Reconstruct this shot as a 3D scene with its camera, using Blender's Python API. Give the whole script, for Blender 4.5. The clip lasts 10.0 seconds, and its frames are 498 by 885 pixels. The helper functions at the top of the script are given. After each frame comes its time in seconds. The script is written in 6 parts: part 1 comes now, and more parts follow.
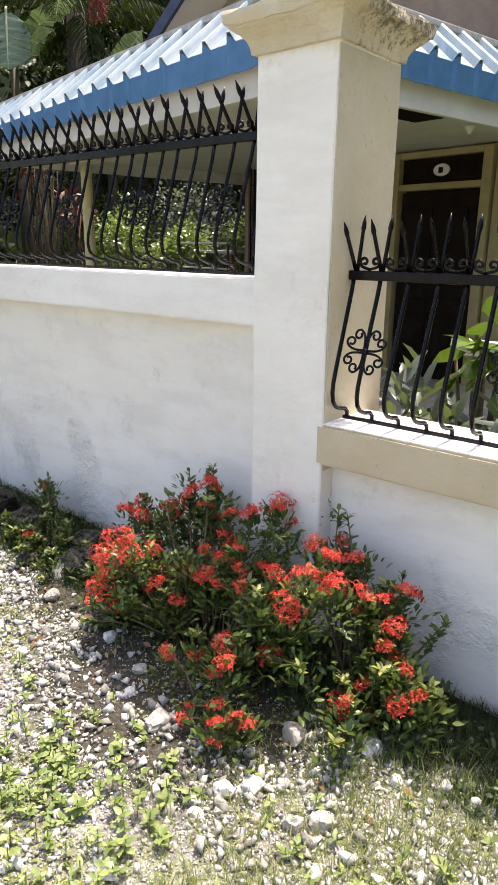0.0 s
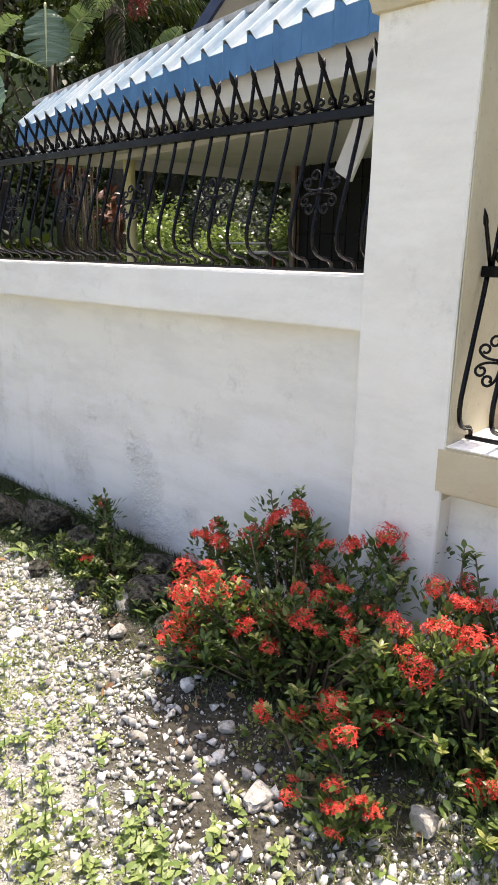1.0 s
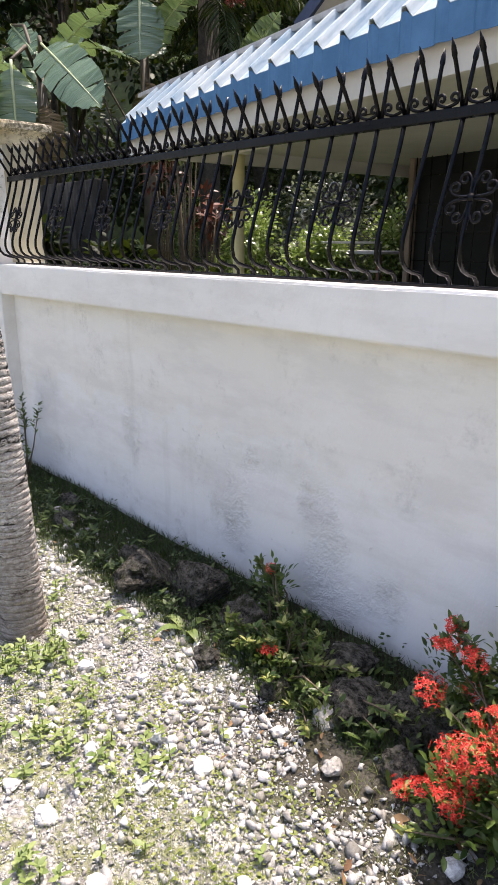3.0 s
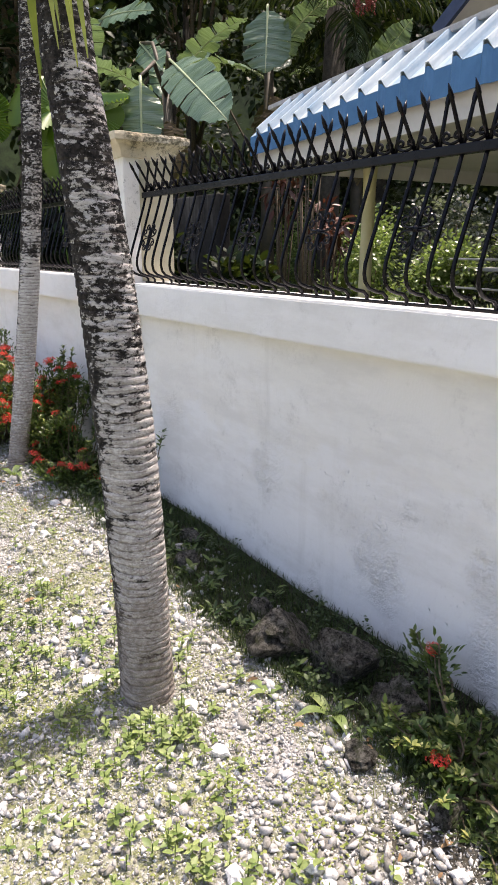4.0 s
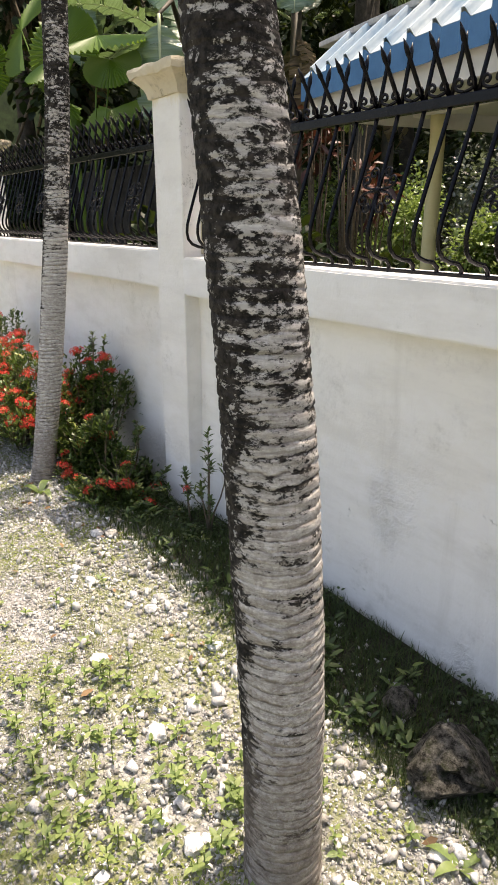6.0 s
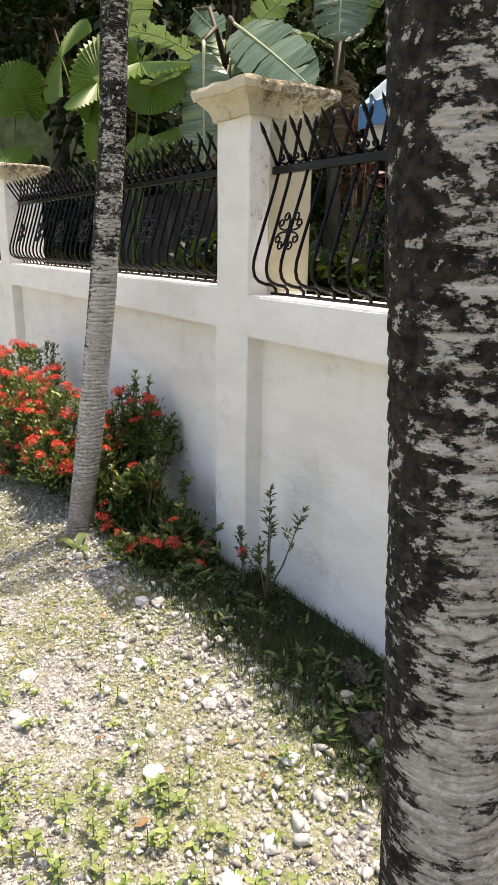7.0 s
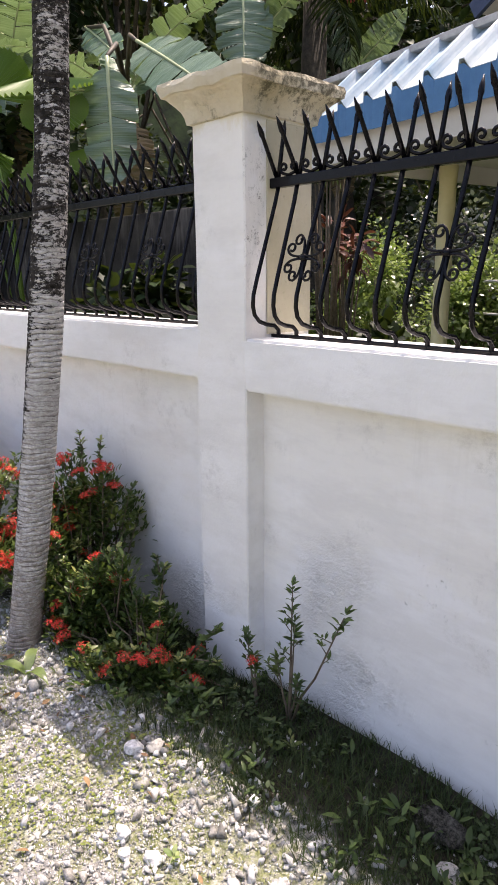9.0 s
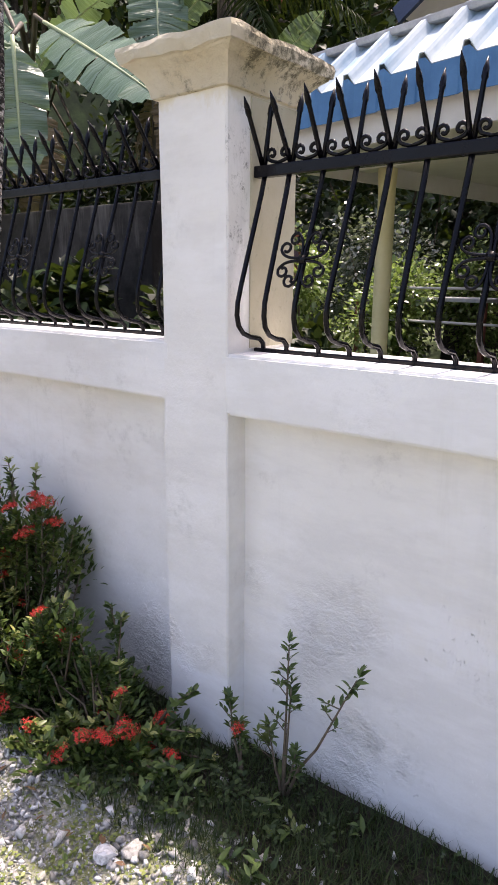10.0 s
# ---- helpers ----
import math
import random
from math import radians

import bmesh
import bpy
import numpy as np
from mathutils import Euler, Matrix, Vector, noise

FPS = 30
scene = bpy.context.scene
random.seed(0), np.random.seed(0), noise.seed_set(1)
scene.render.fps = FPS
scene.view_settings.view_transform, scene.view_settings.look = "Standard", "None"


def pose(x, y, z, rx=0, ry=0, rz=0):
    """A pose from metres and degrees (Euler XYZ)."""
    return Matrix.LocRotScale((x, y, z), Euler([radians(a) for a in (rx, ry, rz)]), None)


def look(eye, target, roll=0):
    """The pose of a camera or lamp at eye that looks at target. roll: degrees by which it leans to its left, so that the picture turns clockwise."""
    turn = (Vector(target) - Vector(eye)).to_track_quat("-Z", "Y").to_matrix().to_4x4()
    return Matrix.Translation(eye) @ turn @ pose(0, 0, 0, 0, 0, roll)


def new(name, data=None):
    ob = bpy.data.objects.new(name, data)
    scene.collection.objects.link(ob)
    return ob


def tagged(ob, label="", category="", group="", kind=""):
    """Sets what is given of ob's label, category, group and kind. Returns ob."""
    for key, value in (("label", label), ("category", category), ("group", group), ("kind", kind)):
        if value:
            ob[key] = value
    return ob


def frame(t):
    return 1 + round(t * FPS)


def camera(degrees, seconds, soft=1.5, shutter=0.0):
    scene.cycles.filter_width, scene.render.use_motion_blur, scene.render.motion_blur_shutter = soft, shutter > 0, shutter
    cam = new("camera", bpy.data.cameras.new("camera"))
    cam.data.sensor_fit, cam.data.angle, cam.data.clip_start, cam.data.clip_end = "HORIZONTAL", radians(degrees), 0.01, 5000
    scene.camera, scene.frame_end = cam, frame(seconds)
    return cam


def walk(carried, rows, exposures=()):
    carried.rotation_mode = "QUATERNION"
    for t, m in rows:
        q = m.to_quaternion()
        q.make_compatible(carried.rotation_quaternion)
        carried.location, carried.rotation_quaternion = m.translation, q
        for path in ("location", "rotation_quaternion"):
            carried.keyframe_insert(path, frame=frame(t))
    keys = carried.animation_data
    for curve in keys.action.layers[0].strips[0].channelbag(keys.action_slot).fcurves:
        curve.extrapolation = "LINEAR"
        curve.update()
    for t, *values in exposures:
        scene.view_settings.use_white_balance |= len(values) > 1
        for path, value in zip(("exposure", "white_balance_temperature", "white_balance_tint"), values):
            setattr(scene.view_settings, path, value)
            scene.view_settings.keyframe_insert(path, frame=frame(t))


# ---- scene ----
cam = camera(41.0, 10.0)
PATH = [
    (0, (1.61, -1.96, 1.476), (0.382, -0.487, 0.907), 0.6),
    (0.5, (1.407, -1.872, 1.483), (0.128, -0.432, 0.946), -1.0),
    (1, (1.198, -1.876, 1.442), (-0.082, -0.446, 0.879), 0.6),
    (1.5, (0.993, -1.914, 1.485), (-0.308, -0.512, 0.9), -1.5),
    (2, (0.758, -1.854, 1.48), (-0.593, -0.482, 0.938), -0.1),
    (2.2, (0.669, -1.823, 1.511), (-0.699, -0.463, 0.983), 0.9),
    (3.3, (0.23, -1.798, 1.49), (-1.195, -0.519, 0.914), -1.0),
    (3.5, (0.157, -1.779, 1.486), (-1.306, -0.534, 0.931), -1.5),
    (4, (-0.087, -1.753, 1.537), (-1.666, -0.654, 0.992), 0.5),
    (4.5, (-0.32, -1.756, 1.525), (-1.898, -0.654, 0.982), -2.0),
    (5, (-0.534, -1.739, 1.534), (-2.054, -0.612, 0.888), -3.6),
    (5.5, (-0.795, -1.677, 1.539), (-2.351, -0.564, 0.955), -0.9),
    (5.7, (-0.89, -1.659, 1.531), (-2.442, -0.568, 0.895), 0.1),
    (6.8, (-1.374, -1.62, 1.542), (-2.931, -0.529, 0.919), -0.6),
    (7, (-1.463, -1.606, 1.56), (-3.061, -0.543, 0.996), 0.9),
    (7.5, (-1.649, -1.593, 1.529), (-3.21, -0.467, 0.988), -0.7),
    (8, (-1.85, -1.614, 1.568), (-3.3, -0.385, 0.945), -1.0),
    (8.5, (-2.055, -1.561, 1.571), (-3.536, -0.326, 1.04), 0.3),
    (9, (-2.231, -1.547, 1.567), (-3.651, -0.225, 1.083), -0.5),
    (9.5, (-2.433, -1.564, 1.524), (-3.632, -0.071, 0.945), 0.5),
    (10, (-2.657, -1.468, 1.57), (-3.865, 0.053, 1.095), 0.4),
]
EXPOSURES = [(0, 1.43, 7400, 16), (2, 1.32, 7200, 17), (3.5, 1.26, 7000, 20), (5.5, 1.22, 7800, 15), (7, 1.26, 7800, 15), (8.5, 1.27, 7350, 20), (10, 1.40, 7000, 24)]
walk(cam, [(t, look(eye, target, roll)) for t, eye, target, roll in PATH], EXPOSURES)

# ---- light ----
SUN_EL, SUN_AZ = 74.0, 0.0            # the sun stands behind the wall, high
world = bpy.data.worlds.new("sky")
scene.world = world
world.use_nodes = True
wn = world.node_tree.nodes
sky = wn.new("ShaderNodeTexSky")
sky.sky_type = 'NISHITA'
sky.sun_disc = False
sky.sun_elevation = radians(SUN_EL)
sky.sun_rotation = radians(SUN_AZ)
sky.air_density, sky.dust_density = 1.0, 3.5
wn["Background"].inputs[1].default_value = 0.15
world.node_tree.links.new(sky.outputs[0], wn["Background"].inputs[0])
sun = new("sun", bpy.data.lights.new("sun", 'SUN'))
sun.data.energy, sun.data.angle, sun.data.color = 2.8, radians(0.55), (1.0, 0.96, 0.88)
_e = radians(SUN_EL)
sun.matrix_world = look((0, 20 * math.cos(_e), 20 * math.sin(_e)), (0, 0, 0))


# ---- materials ----
class Mat:
    """A small builder of node materials."""

    def __init__(self, name, rough=0.6, metal=0.0, spec=0.5):
        self.m = bpy.data.materials.new(name)
        self.m.use_nodes = True
        self.t = self.m.node_tree
        self.b = self.t.nodes["Principled BSDF"]
        self.b.inputs["Roughness"].default_value = rough
        self.b.inputs["Metallic"].default_value = metal
        self.b.inputs["Specular IOR Level"].default_value = spec
        self.pos = self.n("ShaderNodeNewGeometry").outputs["Position"]

    def n(self, kind, **props):
        node = self.t.nodes.new(kind)
        for k, v in props.items():
            if k == "op":
                node.operation = v
            elif k == "blend":
                node.blend_type = v
            elif k == "dtype":
                node.data_type = v
        return node

    def put(self, sock, v):
        if hasattr(v, "is_linked"):
            self.t.links.new(v, sock)
        elif v is not None:
            sock.default_value = v

    def noise(self, scale, detail=4, rough=0.6, at=None, stretch=None, distort=0.0):
        src = at if at is not None else self.pos
        if stretch is not None:
            mp = self.n("ShaderNodeMapping")
            self.put(mp.inputs["Vector"], src)
            mp.inputs["Scale"].default_value = stretch
            src = mp.outputs[0]
        nz = self.n("ShaderNodeTexNoise")
        self.put(nz.inputs["Vector"], src)
        nz.inputs["Scale"].default_value = scale
        nz.inputs["Detail"].default_value = detail
        nz.inputs["Roughness"].default_value = rough
        nz.inputs["Distortion"].default_value = distort
        return nz.outputs[0]

    def ramp(self, v, a, b, lo=0.0, hi=1.0):
        r = self.n("ShaderNodeMapRange")
        self.put(r.inputs[0], v)
        r.inputs[1].default_value, r.inputs[2].default_value = a, b
        r.inputs[3].default_value, r.inputs[4].default_value = lo, hi
        return r.outputs[0]

    def mix(self, f, a, b, blend='MIX'):
        x = self.n("ShaderNodeMix", dtype='RGBA', blend=blend)
        self.put(x.inputs[0], f)
        for sock, v in ((x.inputs[6], a), (x.inputs[7], b)):
            self.put(sock, (*v, 1.0) if isinstance(v, tuple) and len(v) == 3 else v)
        return x.outputs[2]

    def math(self, op, a, b=None):
        x = self.n("ShaderNodeMath", op=op)
        self.put(x.inputs[0], a)
        self.put(x.inputs[1], b)
        return x.outputs[0]

    def sep(self, i, src=None):
        x = self.n("ShaderNodeSeparateXYZ")
        self.put(x.inputs[0], src if src is not None else self.pos)
        return x.outputs[i]

    def island(self):
        return self.n("ShaderNodeNewGeometry").outputs["Random Per Island"]

    def objrand(self):
        return self.n("ShaderNodeObjectInfo").outputs["Random"]

    def color(self, v):
        self.put(self.b.inputs["Base Color"], (*v, 1.0) if isinstance(v, tuple) and len(v) == 3 else v)
        return self

    def rough(self, v):
        self.put(self.b.inputs["Roughness"], v)
        return self

    def bump(self, h, strength=0.5, dist=0.01):
        x = self.n("ShaderNodeBump")
        x.inputs["Strength"].default_value = strength
        x.inputs["Distance"].default_value = dist
        self.put(x.inputs["Height"], h)
        self.t.links.new(x.outputs[0], self.b.inputs["Normal"])
        return self


def white_paint(name, base=(0.8, 0.783, 0.742), low=(0.82, 0.812, 0.796), edge=0.62, dirt=0.6, wash=None):
    """Brushed white masonry paint: a fresher coat low down, chips, smears and dirt."""
    m = Mat(name, 0.72, spec=0.3)
    z = m.sep(2)
    wob = m.math('ADD', z, m.ramp(m.noise(1.3, 3, 0.7, stretch=(1, 1, 2.2)), 0.3, 0.7, -0.28, 0.28))
    wob = m.math('ADD', wob, m.ramp(m.noise(12, 5, 0.75), 0.3, 0.7, -0.07, 0.07))
    c = m.mix(m.ramp(wob, edge + 0.06, edge - 0.07), base, low)
    brush = m.ramp(m.noise(3.5, 5, 0.7, stretch=(0.5, 1, 1.8)), 0.44, 0.6, 0, 0.5)
    c = m.mix(brush, c, (0.68, 0.665, 0.635))
    c = m.mix(m.ramp(m.noise(2.1, 5, 0.7, stretch=(0.6, 1, 1.4)), 0.5, 0.62, 0, 0.6), c, (0.85, 0.842, 0.825))
    c = m.mix(m.ramp(m.noise(2.6, 6, 0.7, stretch=(1, 1, 0.35)), 0.55, 0.8, 0, 0.25), c, (0.66, 0.645, 0.6))
    drip = m.math('MULTIPLY', m.ramp(m.noise(7, 5, 0.7, stretch=(1, 1, 0.1)), 0.56, 0.72), m.ramp(m.noise(1.1, 3), 0.42, 0.62))
    c = m.mix(m.math('MULTIPLY', drip, 0.24), c, (0.5, 0.485, 0.44))
    smudge = m.math('MULTIPLY', m.ramp(m.noise(4.2, 6, 0.75), 0.55, 0.68), m.ramp(m.noise(30, 5, 0.75), 0.42, 0.62))
    c = m.mix(m.math('MULTIPLY', smudge, 0.45), c, (0.47, 0.46, 0.43))
    chips = m.ramp(m.noise(22, 6, 0.75), 0.66, 0.73)
    c = m.mix(m.math('MULTIPLY', chips, 0.55 * dirt), c, (0.42, 0.4, 0.35))
    pit_zone = m.math('MULTIPLY', m.ramp(m.noise(2.7, 4, 0.7), 0.54, 0.62), m.ramp(z, 0.8, 0.6))
    pits = m.math('MULTIPLY', m.ramp(m.noise(44, 6, 0.8), 0.61, 0.69), pit_zone)
    c = m.mix(m.math('MULTIPLY', pits, 0.4), c, (0.4, 0.39, 0.37))
    foot = m.math('MULTIPLY', m.ramp(m.math('ADD', z, m.ramp(m.noise(9, 5, 0.7), 0.3, 0.7, -0.05, 0.05)), 0.05, -0.03), 0.75 * dirt)
    c = m.mix(foot, c, (0.16, 0.17, 0.12))
    if wash:
        # the cap's cream runs down over the top of the shaft, and grime gathers where the rail meets the side
        run = m.ramp(m.math('ADD', z, m.ramp(m.noise(7, 5, 0.7, stretch=(1, 1, 0.5)), 0.3, 0.7, -0.05, 0.05)), wash, wash + 0.03, 0, 0.8)
        c = m.mix(run, c, (0.7, 0.65, 0.52))
        side = m.ramp(m.sep(0, m.n("ShaderNodeNewGeometry").outputs["Normal"]), 0.25, 0.8)
        grime = m.math('MULTIPLY', m.ramp(m.noise(38, 7, 0.82), 0.53, 0.62), m.math('MULTIPLY', m.ramp(z, 1.35, 1.75), m.ramp(m.noise(5, 4, 0.7), 0.4, 0.6)))
        c = m.mix(m.math('MULTIPLY', m.math('MULTIPLY', grime, side), 0.8), c, (0.16, 0.155, 0.13))
    m.color(c)
    zone = m.math('MULTIPLY', m.ramp(m.noise(2.1, 3, 0.6), 0.55, 0.64), m.ramp(z, 0.8, 0.5, 0.12, 1.0))
    coarse = m.math('MULTIPLY', m.ramp(m.noise(24, 5, 0.7), 0.4, 0.72), zone)
    fine = m.noise(90, 3, 0.6, stretch=(1, 1, 0.4))
    relief = m.math('SUBTRACT', m.math('ADD', coarse, m.math('MULTIPLY', fine, 0.18)), m.math('MULTIPLY', pits, 0.6))
    m.bump(relief, 0.75, 0.013)
    return m.m


M_WALL = white_paint("white_wall_paint")
M_PILLAR = white_paint("white_pillar_paint", (0.79, 0.775, 0.74), (0.83, 0.83, 0.83), 0.4, 0.5, 2.035)
M_COPING = white_paint("white_coping_paint", (0.8, 0.795, 0.78), (0.8, 0.795, 0.78), 0.4, 0.7)


def cream_paint():
    m = Mat("cream_paint", 0.75, spec=0.3)
    c = m.mix(m.ramp(m.noise(3, 5, 0.7), 0.35, 0.7), (0.5, 0.42, 0.29), (0.58, 0.51, 0.38))
    c = m.mix(m.math('MULTIPLY', m.ramp(m.noise(30, 6, 0.75), 0.62, 0.7), 0.7), c, (0.25, 0.23, 0.17))
    return m.color(c).bump(m.noise(60, 4, 0.6), 0.3, 0.006).m


def pale_cream():
    m = Mat("pale_cream_paint", 0.75, spec=0.3)
    c = m.mix(m.ramp(m.noise(3, 5, 0.7), 0.35, 0.7), (0.46, 0.415, 0.29), (0.55, 0.51, 0.39))
    c = m.mix(m.math('MULTIPLY', m.ramp(m.noise(30, 6, 0.8), 0.57, 0.68), 0.6), c, (0.3, 0.28, 0.2))
    return m.color(c).bump(m.noise(60, 4, 0.6), 0.3, 0.006).m


def old_cap():
    m = Mat("weathered_cap", 0.85, spec=0.2)
    z = m.sep(2)
    c = m.mix(m.ramp(m.noise(4, 5, 0.7), 0.4, 0.7), (0.72, 0.66, 0.52), (0.62, 0.53, 0.36))
    grime = m.ramp(m.math('ADD', m.noise(30, 7, 0.8), m.ramp(z, 2.1, 2.2, -0.05, 0.09)), 0.46, 0.6, 0, 0.9)
    back = m.ramp(m.math('ADD', m.sep(1), m.ramp(m.noise(8, 3), 0.3, 0.7, -0.07, 0.07)), -0.03, 0.06)
    c = m.mix(m.math('MULTIPLY', grime, back), c, (0.13, 0.115, 0.08))
    return m.color(c).bump(m.noise(40, 6, 0.75), 0.8, 0.02).m


def iron():
    m = Mat("black_gloss_iron", 0.22, spec=0.2)
    c = m.mix(m.ramp(m.noise(14, 5, 0.7), 0.5, 0.8), (0.002, 0.002, 0.004), (0.007, 0.006, 0.008))
    return m.color(c).rough(m.ramp(m.noise(20, 3), 0.3, 0.7, 0.14, 0.32)).bump(m.noise(120, 2), 0.15, 0.003).m


def bark(name, ring, dark_from, dark_to, clean, dark):
    """Ringed palm bark: pale lichen and dark blotches, darker towards the crown, plainer at the foot, with shade
    painted on the -X side.
    """
    m = Mat(name, 0.85, spec=0.2)
    z = m.sep(2)
    wz = m.math('ADD', z, m.ramp(m.noise(7, 3), 0.3, 0.7, -0.012, 0.012))
    rings = m.math('PINGPONG', m.math('MULTIPLY', wz, 1.0 / ring), 0.5)
    fleck = m.noise(30, 6, 0.8, stretch=(1, 1, 2.2))
    patch = m.noise(8, 5, 0.7, stretch=(1, 1, 1.9))
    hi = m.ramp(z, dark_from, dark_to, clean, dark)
    # side shade is painted in: dark blotches thicken towards -X, thin towards +X
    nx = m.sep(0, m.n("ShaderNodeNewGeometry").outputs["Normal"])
    shade_side = m.ramp(nx, -0.75, 0.5, 0.18, -0.045)
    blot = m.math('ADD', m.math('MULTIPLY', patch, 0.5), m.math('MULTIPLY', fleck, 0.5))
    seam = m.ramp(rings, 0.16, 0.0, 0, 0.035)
    f = m.ramp(m.math('ADD', m.math('ADD', m.math('ADD', blot, seam), hi), shade_side), 0.495, 0.54)
    c = m.mix(m.ramp(m.noise(16, 5, 0.75, stretch=(0.6, 0.6, 6)), 0.36, 0.62), (0.4, 0.375, 0.35), (0.8, 0.785, 0.76))
    mott = m.math('MULTIPLY', m.ramp(m.noise(55, 5, 0.8, stretch=(1, 1, 1.2)), 0.42, 0.58, 0, 0.85), m.ramp(z, 1.5, 0.4, 0.3, 1.0))
    c = m.mix(mott, c, (0.29, 0.25, 0.22))
    c = m.mix(m.math('MULTIPLY', m.ramp(rings, 0.14, 0.02, 0, 0.7), m.ramp(m.noise(15, 4, 0.7), 0.38, 0.58)), c, (0.13, 0.105, 0.09))
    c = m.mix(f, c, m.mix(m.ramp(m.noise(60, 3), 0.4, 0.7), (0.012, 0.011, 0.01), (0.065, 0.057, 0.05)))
    c = m.mix(m.ramp(m.noise(33, 4, 0.7, stretch=(1, 1, 1.3)), 0.57, 0.62, 0, 0.85), c, (0.6, 0.585, 0.56))
    foot = m.ramp(m.math('ADD', z, m.ramp(m.noise(5, 3), 0.3, 0.7, -0.2, 0.2)), 0.5, 0.05)
    c = m.mix(m.math('MULTIPLY', foot, 0.75), c, m.mix(m.ramp(m.noise(30, 5), 0.35, 0.7), (0.18, 0.14, 0.115), (0.5, 0.44, 0.39)))
    m.color(c)
    return m.bump(m.math('ADD', m.math('MULTIPLY', m.ramp(rings, 0.0, 0.2), 0.35), m.noise(55, 6, 0.75)), 1.0, 0.014).m


def ground_mat():
    m = Mat("gravelly_ground", 0.95, spec=0.15)
    x, y = m.sep(0), m.sep(1)
    big = m.noise(1.7, 5, 0.65)
    grit = m.n("ShaderNodeTexVoronoi")
    m.put(grit.inputs["Vector"], m.pos)
    grit.inputs["Scale"].default_value = 62
    grit.inputs["Randomness"].default_value = 1.0
    tone = m.sep(0, grit.outputs["Color"])
    dist = grit.outputs["Distance"]
    c = m.mix(tone, (0.27, 0.266, 0.255), (0.62, 0.616, 0.603))
    c = m.mix(m.ramp(m.noise(35, 4, 0.7), 0.5, 0.7, 0, 0.5), c, (0.4, 0.37, 0.31))
    # crevice shade between the grit cells is painted in
    c = m.mix(m.ramp(dist, 0.45, 0.85, 0, 0.5), c, (0.15, 0.14, 0.115))
    dust = m.ramp(m.noise(3.4, 5, 0.7), 0.48, 0.6, 0, 0.65)
    c = m.mix(m.math('MULTIPLY', dust, m.ramp(m.noise(60, 4, 0.7), 0.3, 0.6)), c, (0.72, 0.71, 0.685))
    wet = m.math('MAXIMUM', m.ramp(x, -1.9, -2.8, 0.0, 0.035), m.ramp(y, -0.95, -1.35, 0.0, 0.06))
    moss = m.ramp(m.math('ADD', m.math('ADD', big, wet), m.ramp(m.noise(11, 4, 0.7), 0.3, 0.7, -0.17, 0.17)), 0.465, 0.56, 0, 0.92)
    moss = m.math('MULTIPLY', moss, m.ramp(m.noise(45, 4, 0.7), 0.35, 0.6, 0.25, 1.0))
    c = m.mix(moss, c, m.mix(m.noise(50, 3), (0.13, 0.15, 0.04), (0.32, 0.345, 0.14)))
    # bare earth by the wall, its colour also carrying the wall-foot shade
    soil_shade = m.ramp(m.math('ADD', y, m.ramp(m.noise(4, 4, 0.7), 0.3, 0.7, -0.16, 0.16)), -0.44, -0.3)
    # earth under the big shrub, darkened with the shrub's shade
    ctr = m.n("ShaderNodeVectorMath", op='DISTANCE')
    m.put(ctr.inputs[0], m.pos)
    ctr.inputs[1].default_value = (0.15, -0.45, 0.03)
    soil_shade = m.math('MAXIMUM', soil_shade, m.ramp(m.math('ADD', ctr.outputs["Value"], m.ramp(m.noise(5, 4, 0.7), 0.3, 0.7, -0.15, 0.15)), 0.78, 0.54, 0, 0.9))
    # dark earth patch that paints in the shade among shrubs and rocks
    shade_ctr = m.n("ShaderNodeVectorMath", op='DISTANCE')
    m.put(shade_ctr.inputs[0], m.pos)
    shade_ctr.inputs[1].default_value = (-0.68, -0.28, 0.03)
    soil_shade = m.math('MAXIMUM', soil_shade, m.ramp(m.math('ADD', shade_ctr.outputs["Value"], m.ramp(m.noise(6, 4, 0.7), 0.3, 0.7, -0.12, 0.12)), 0.6, 0.4, 0, 0.9))
    c = m.mix(soil_shade, c, m.mix(m.noise(30, 5, 0.7), (0.02, 0.018, 0.012), (0.08, 0.07, 0.048)))
    return m.color(c).bump(m.math('ADD', m.math('ADD', m.math('MULTIPLY', dist, -0.9), m.math('MULTIPLY', m.noise(90, 5, 0.75), 0.6)), m.noise(18, 3)), 1.0, 0.02).m


def stone_mat(name, a, b, dirty):
    m = Mat(name, 0.9, spec=0.2)
    r = m.island()
    c = m.mix(r, a, b)
    c = m.mix(m.ramp(m.noise(65, 6, 0.8), 0.46, 0.66, 0, 0.85), c, dirty)
    c = m.mix(m.ramp(m.noise(6, 3), 0.58, 0.72, 0, 0.4), c, (0.42, 0.4, 0.24))
    return m.color(c).bump(m.noise(110, 4, 0.7), 0.5, 0.006).m


def rock_mat():
    m = Mat("mossy_rock", 0.95, spec=0.15)
    c = m.mix(m.ramp(m.noise(34, 7, 0.85), 0.42, 0.64), (0.02, 0.018, 0.014), (0.3, 0.285, 0.25))
    c = m.mix(m.ramp(m.noise(21, 6, 0.75), 0.52, 0.62, 0, 0.8), c, (0.045, 0.055, 0.022))
    return m.color(c).bump(m.noise(26, 7, 0.85), 1.0, 0.06).m


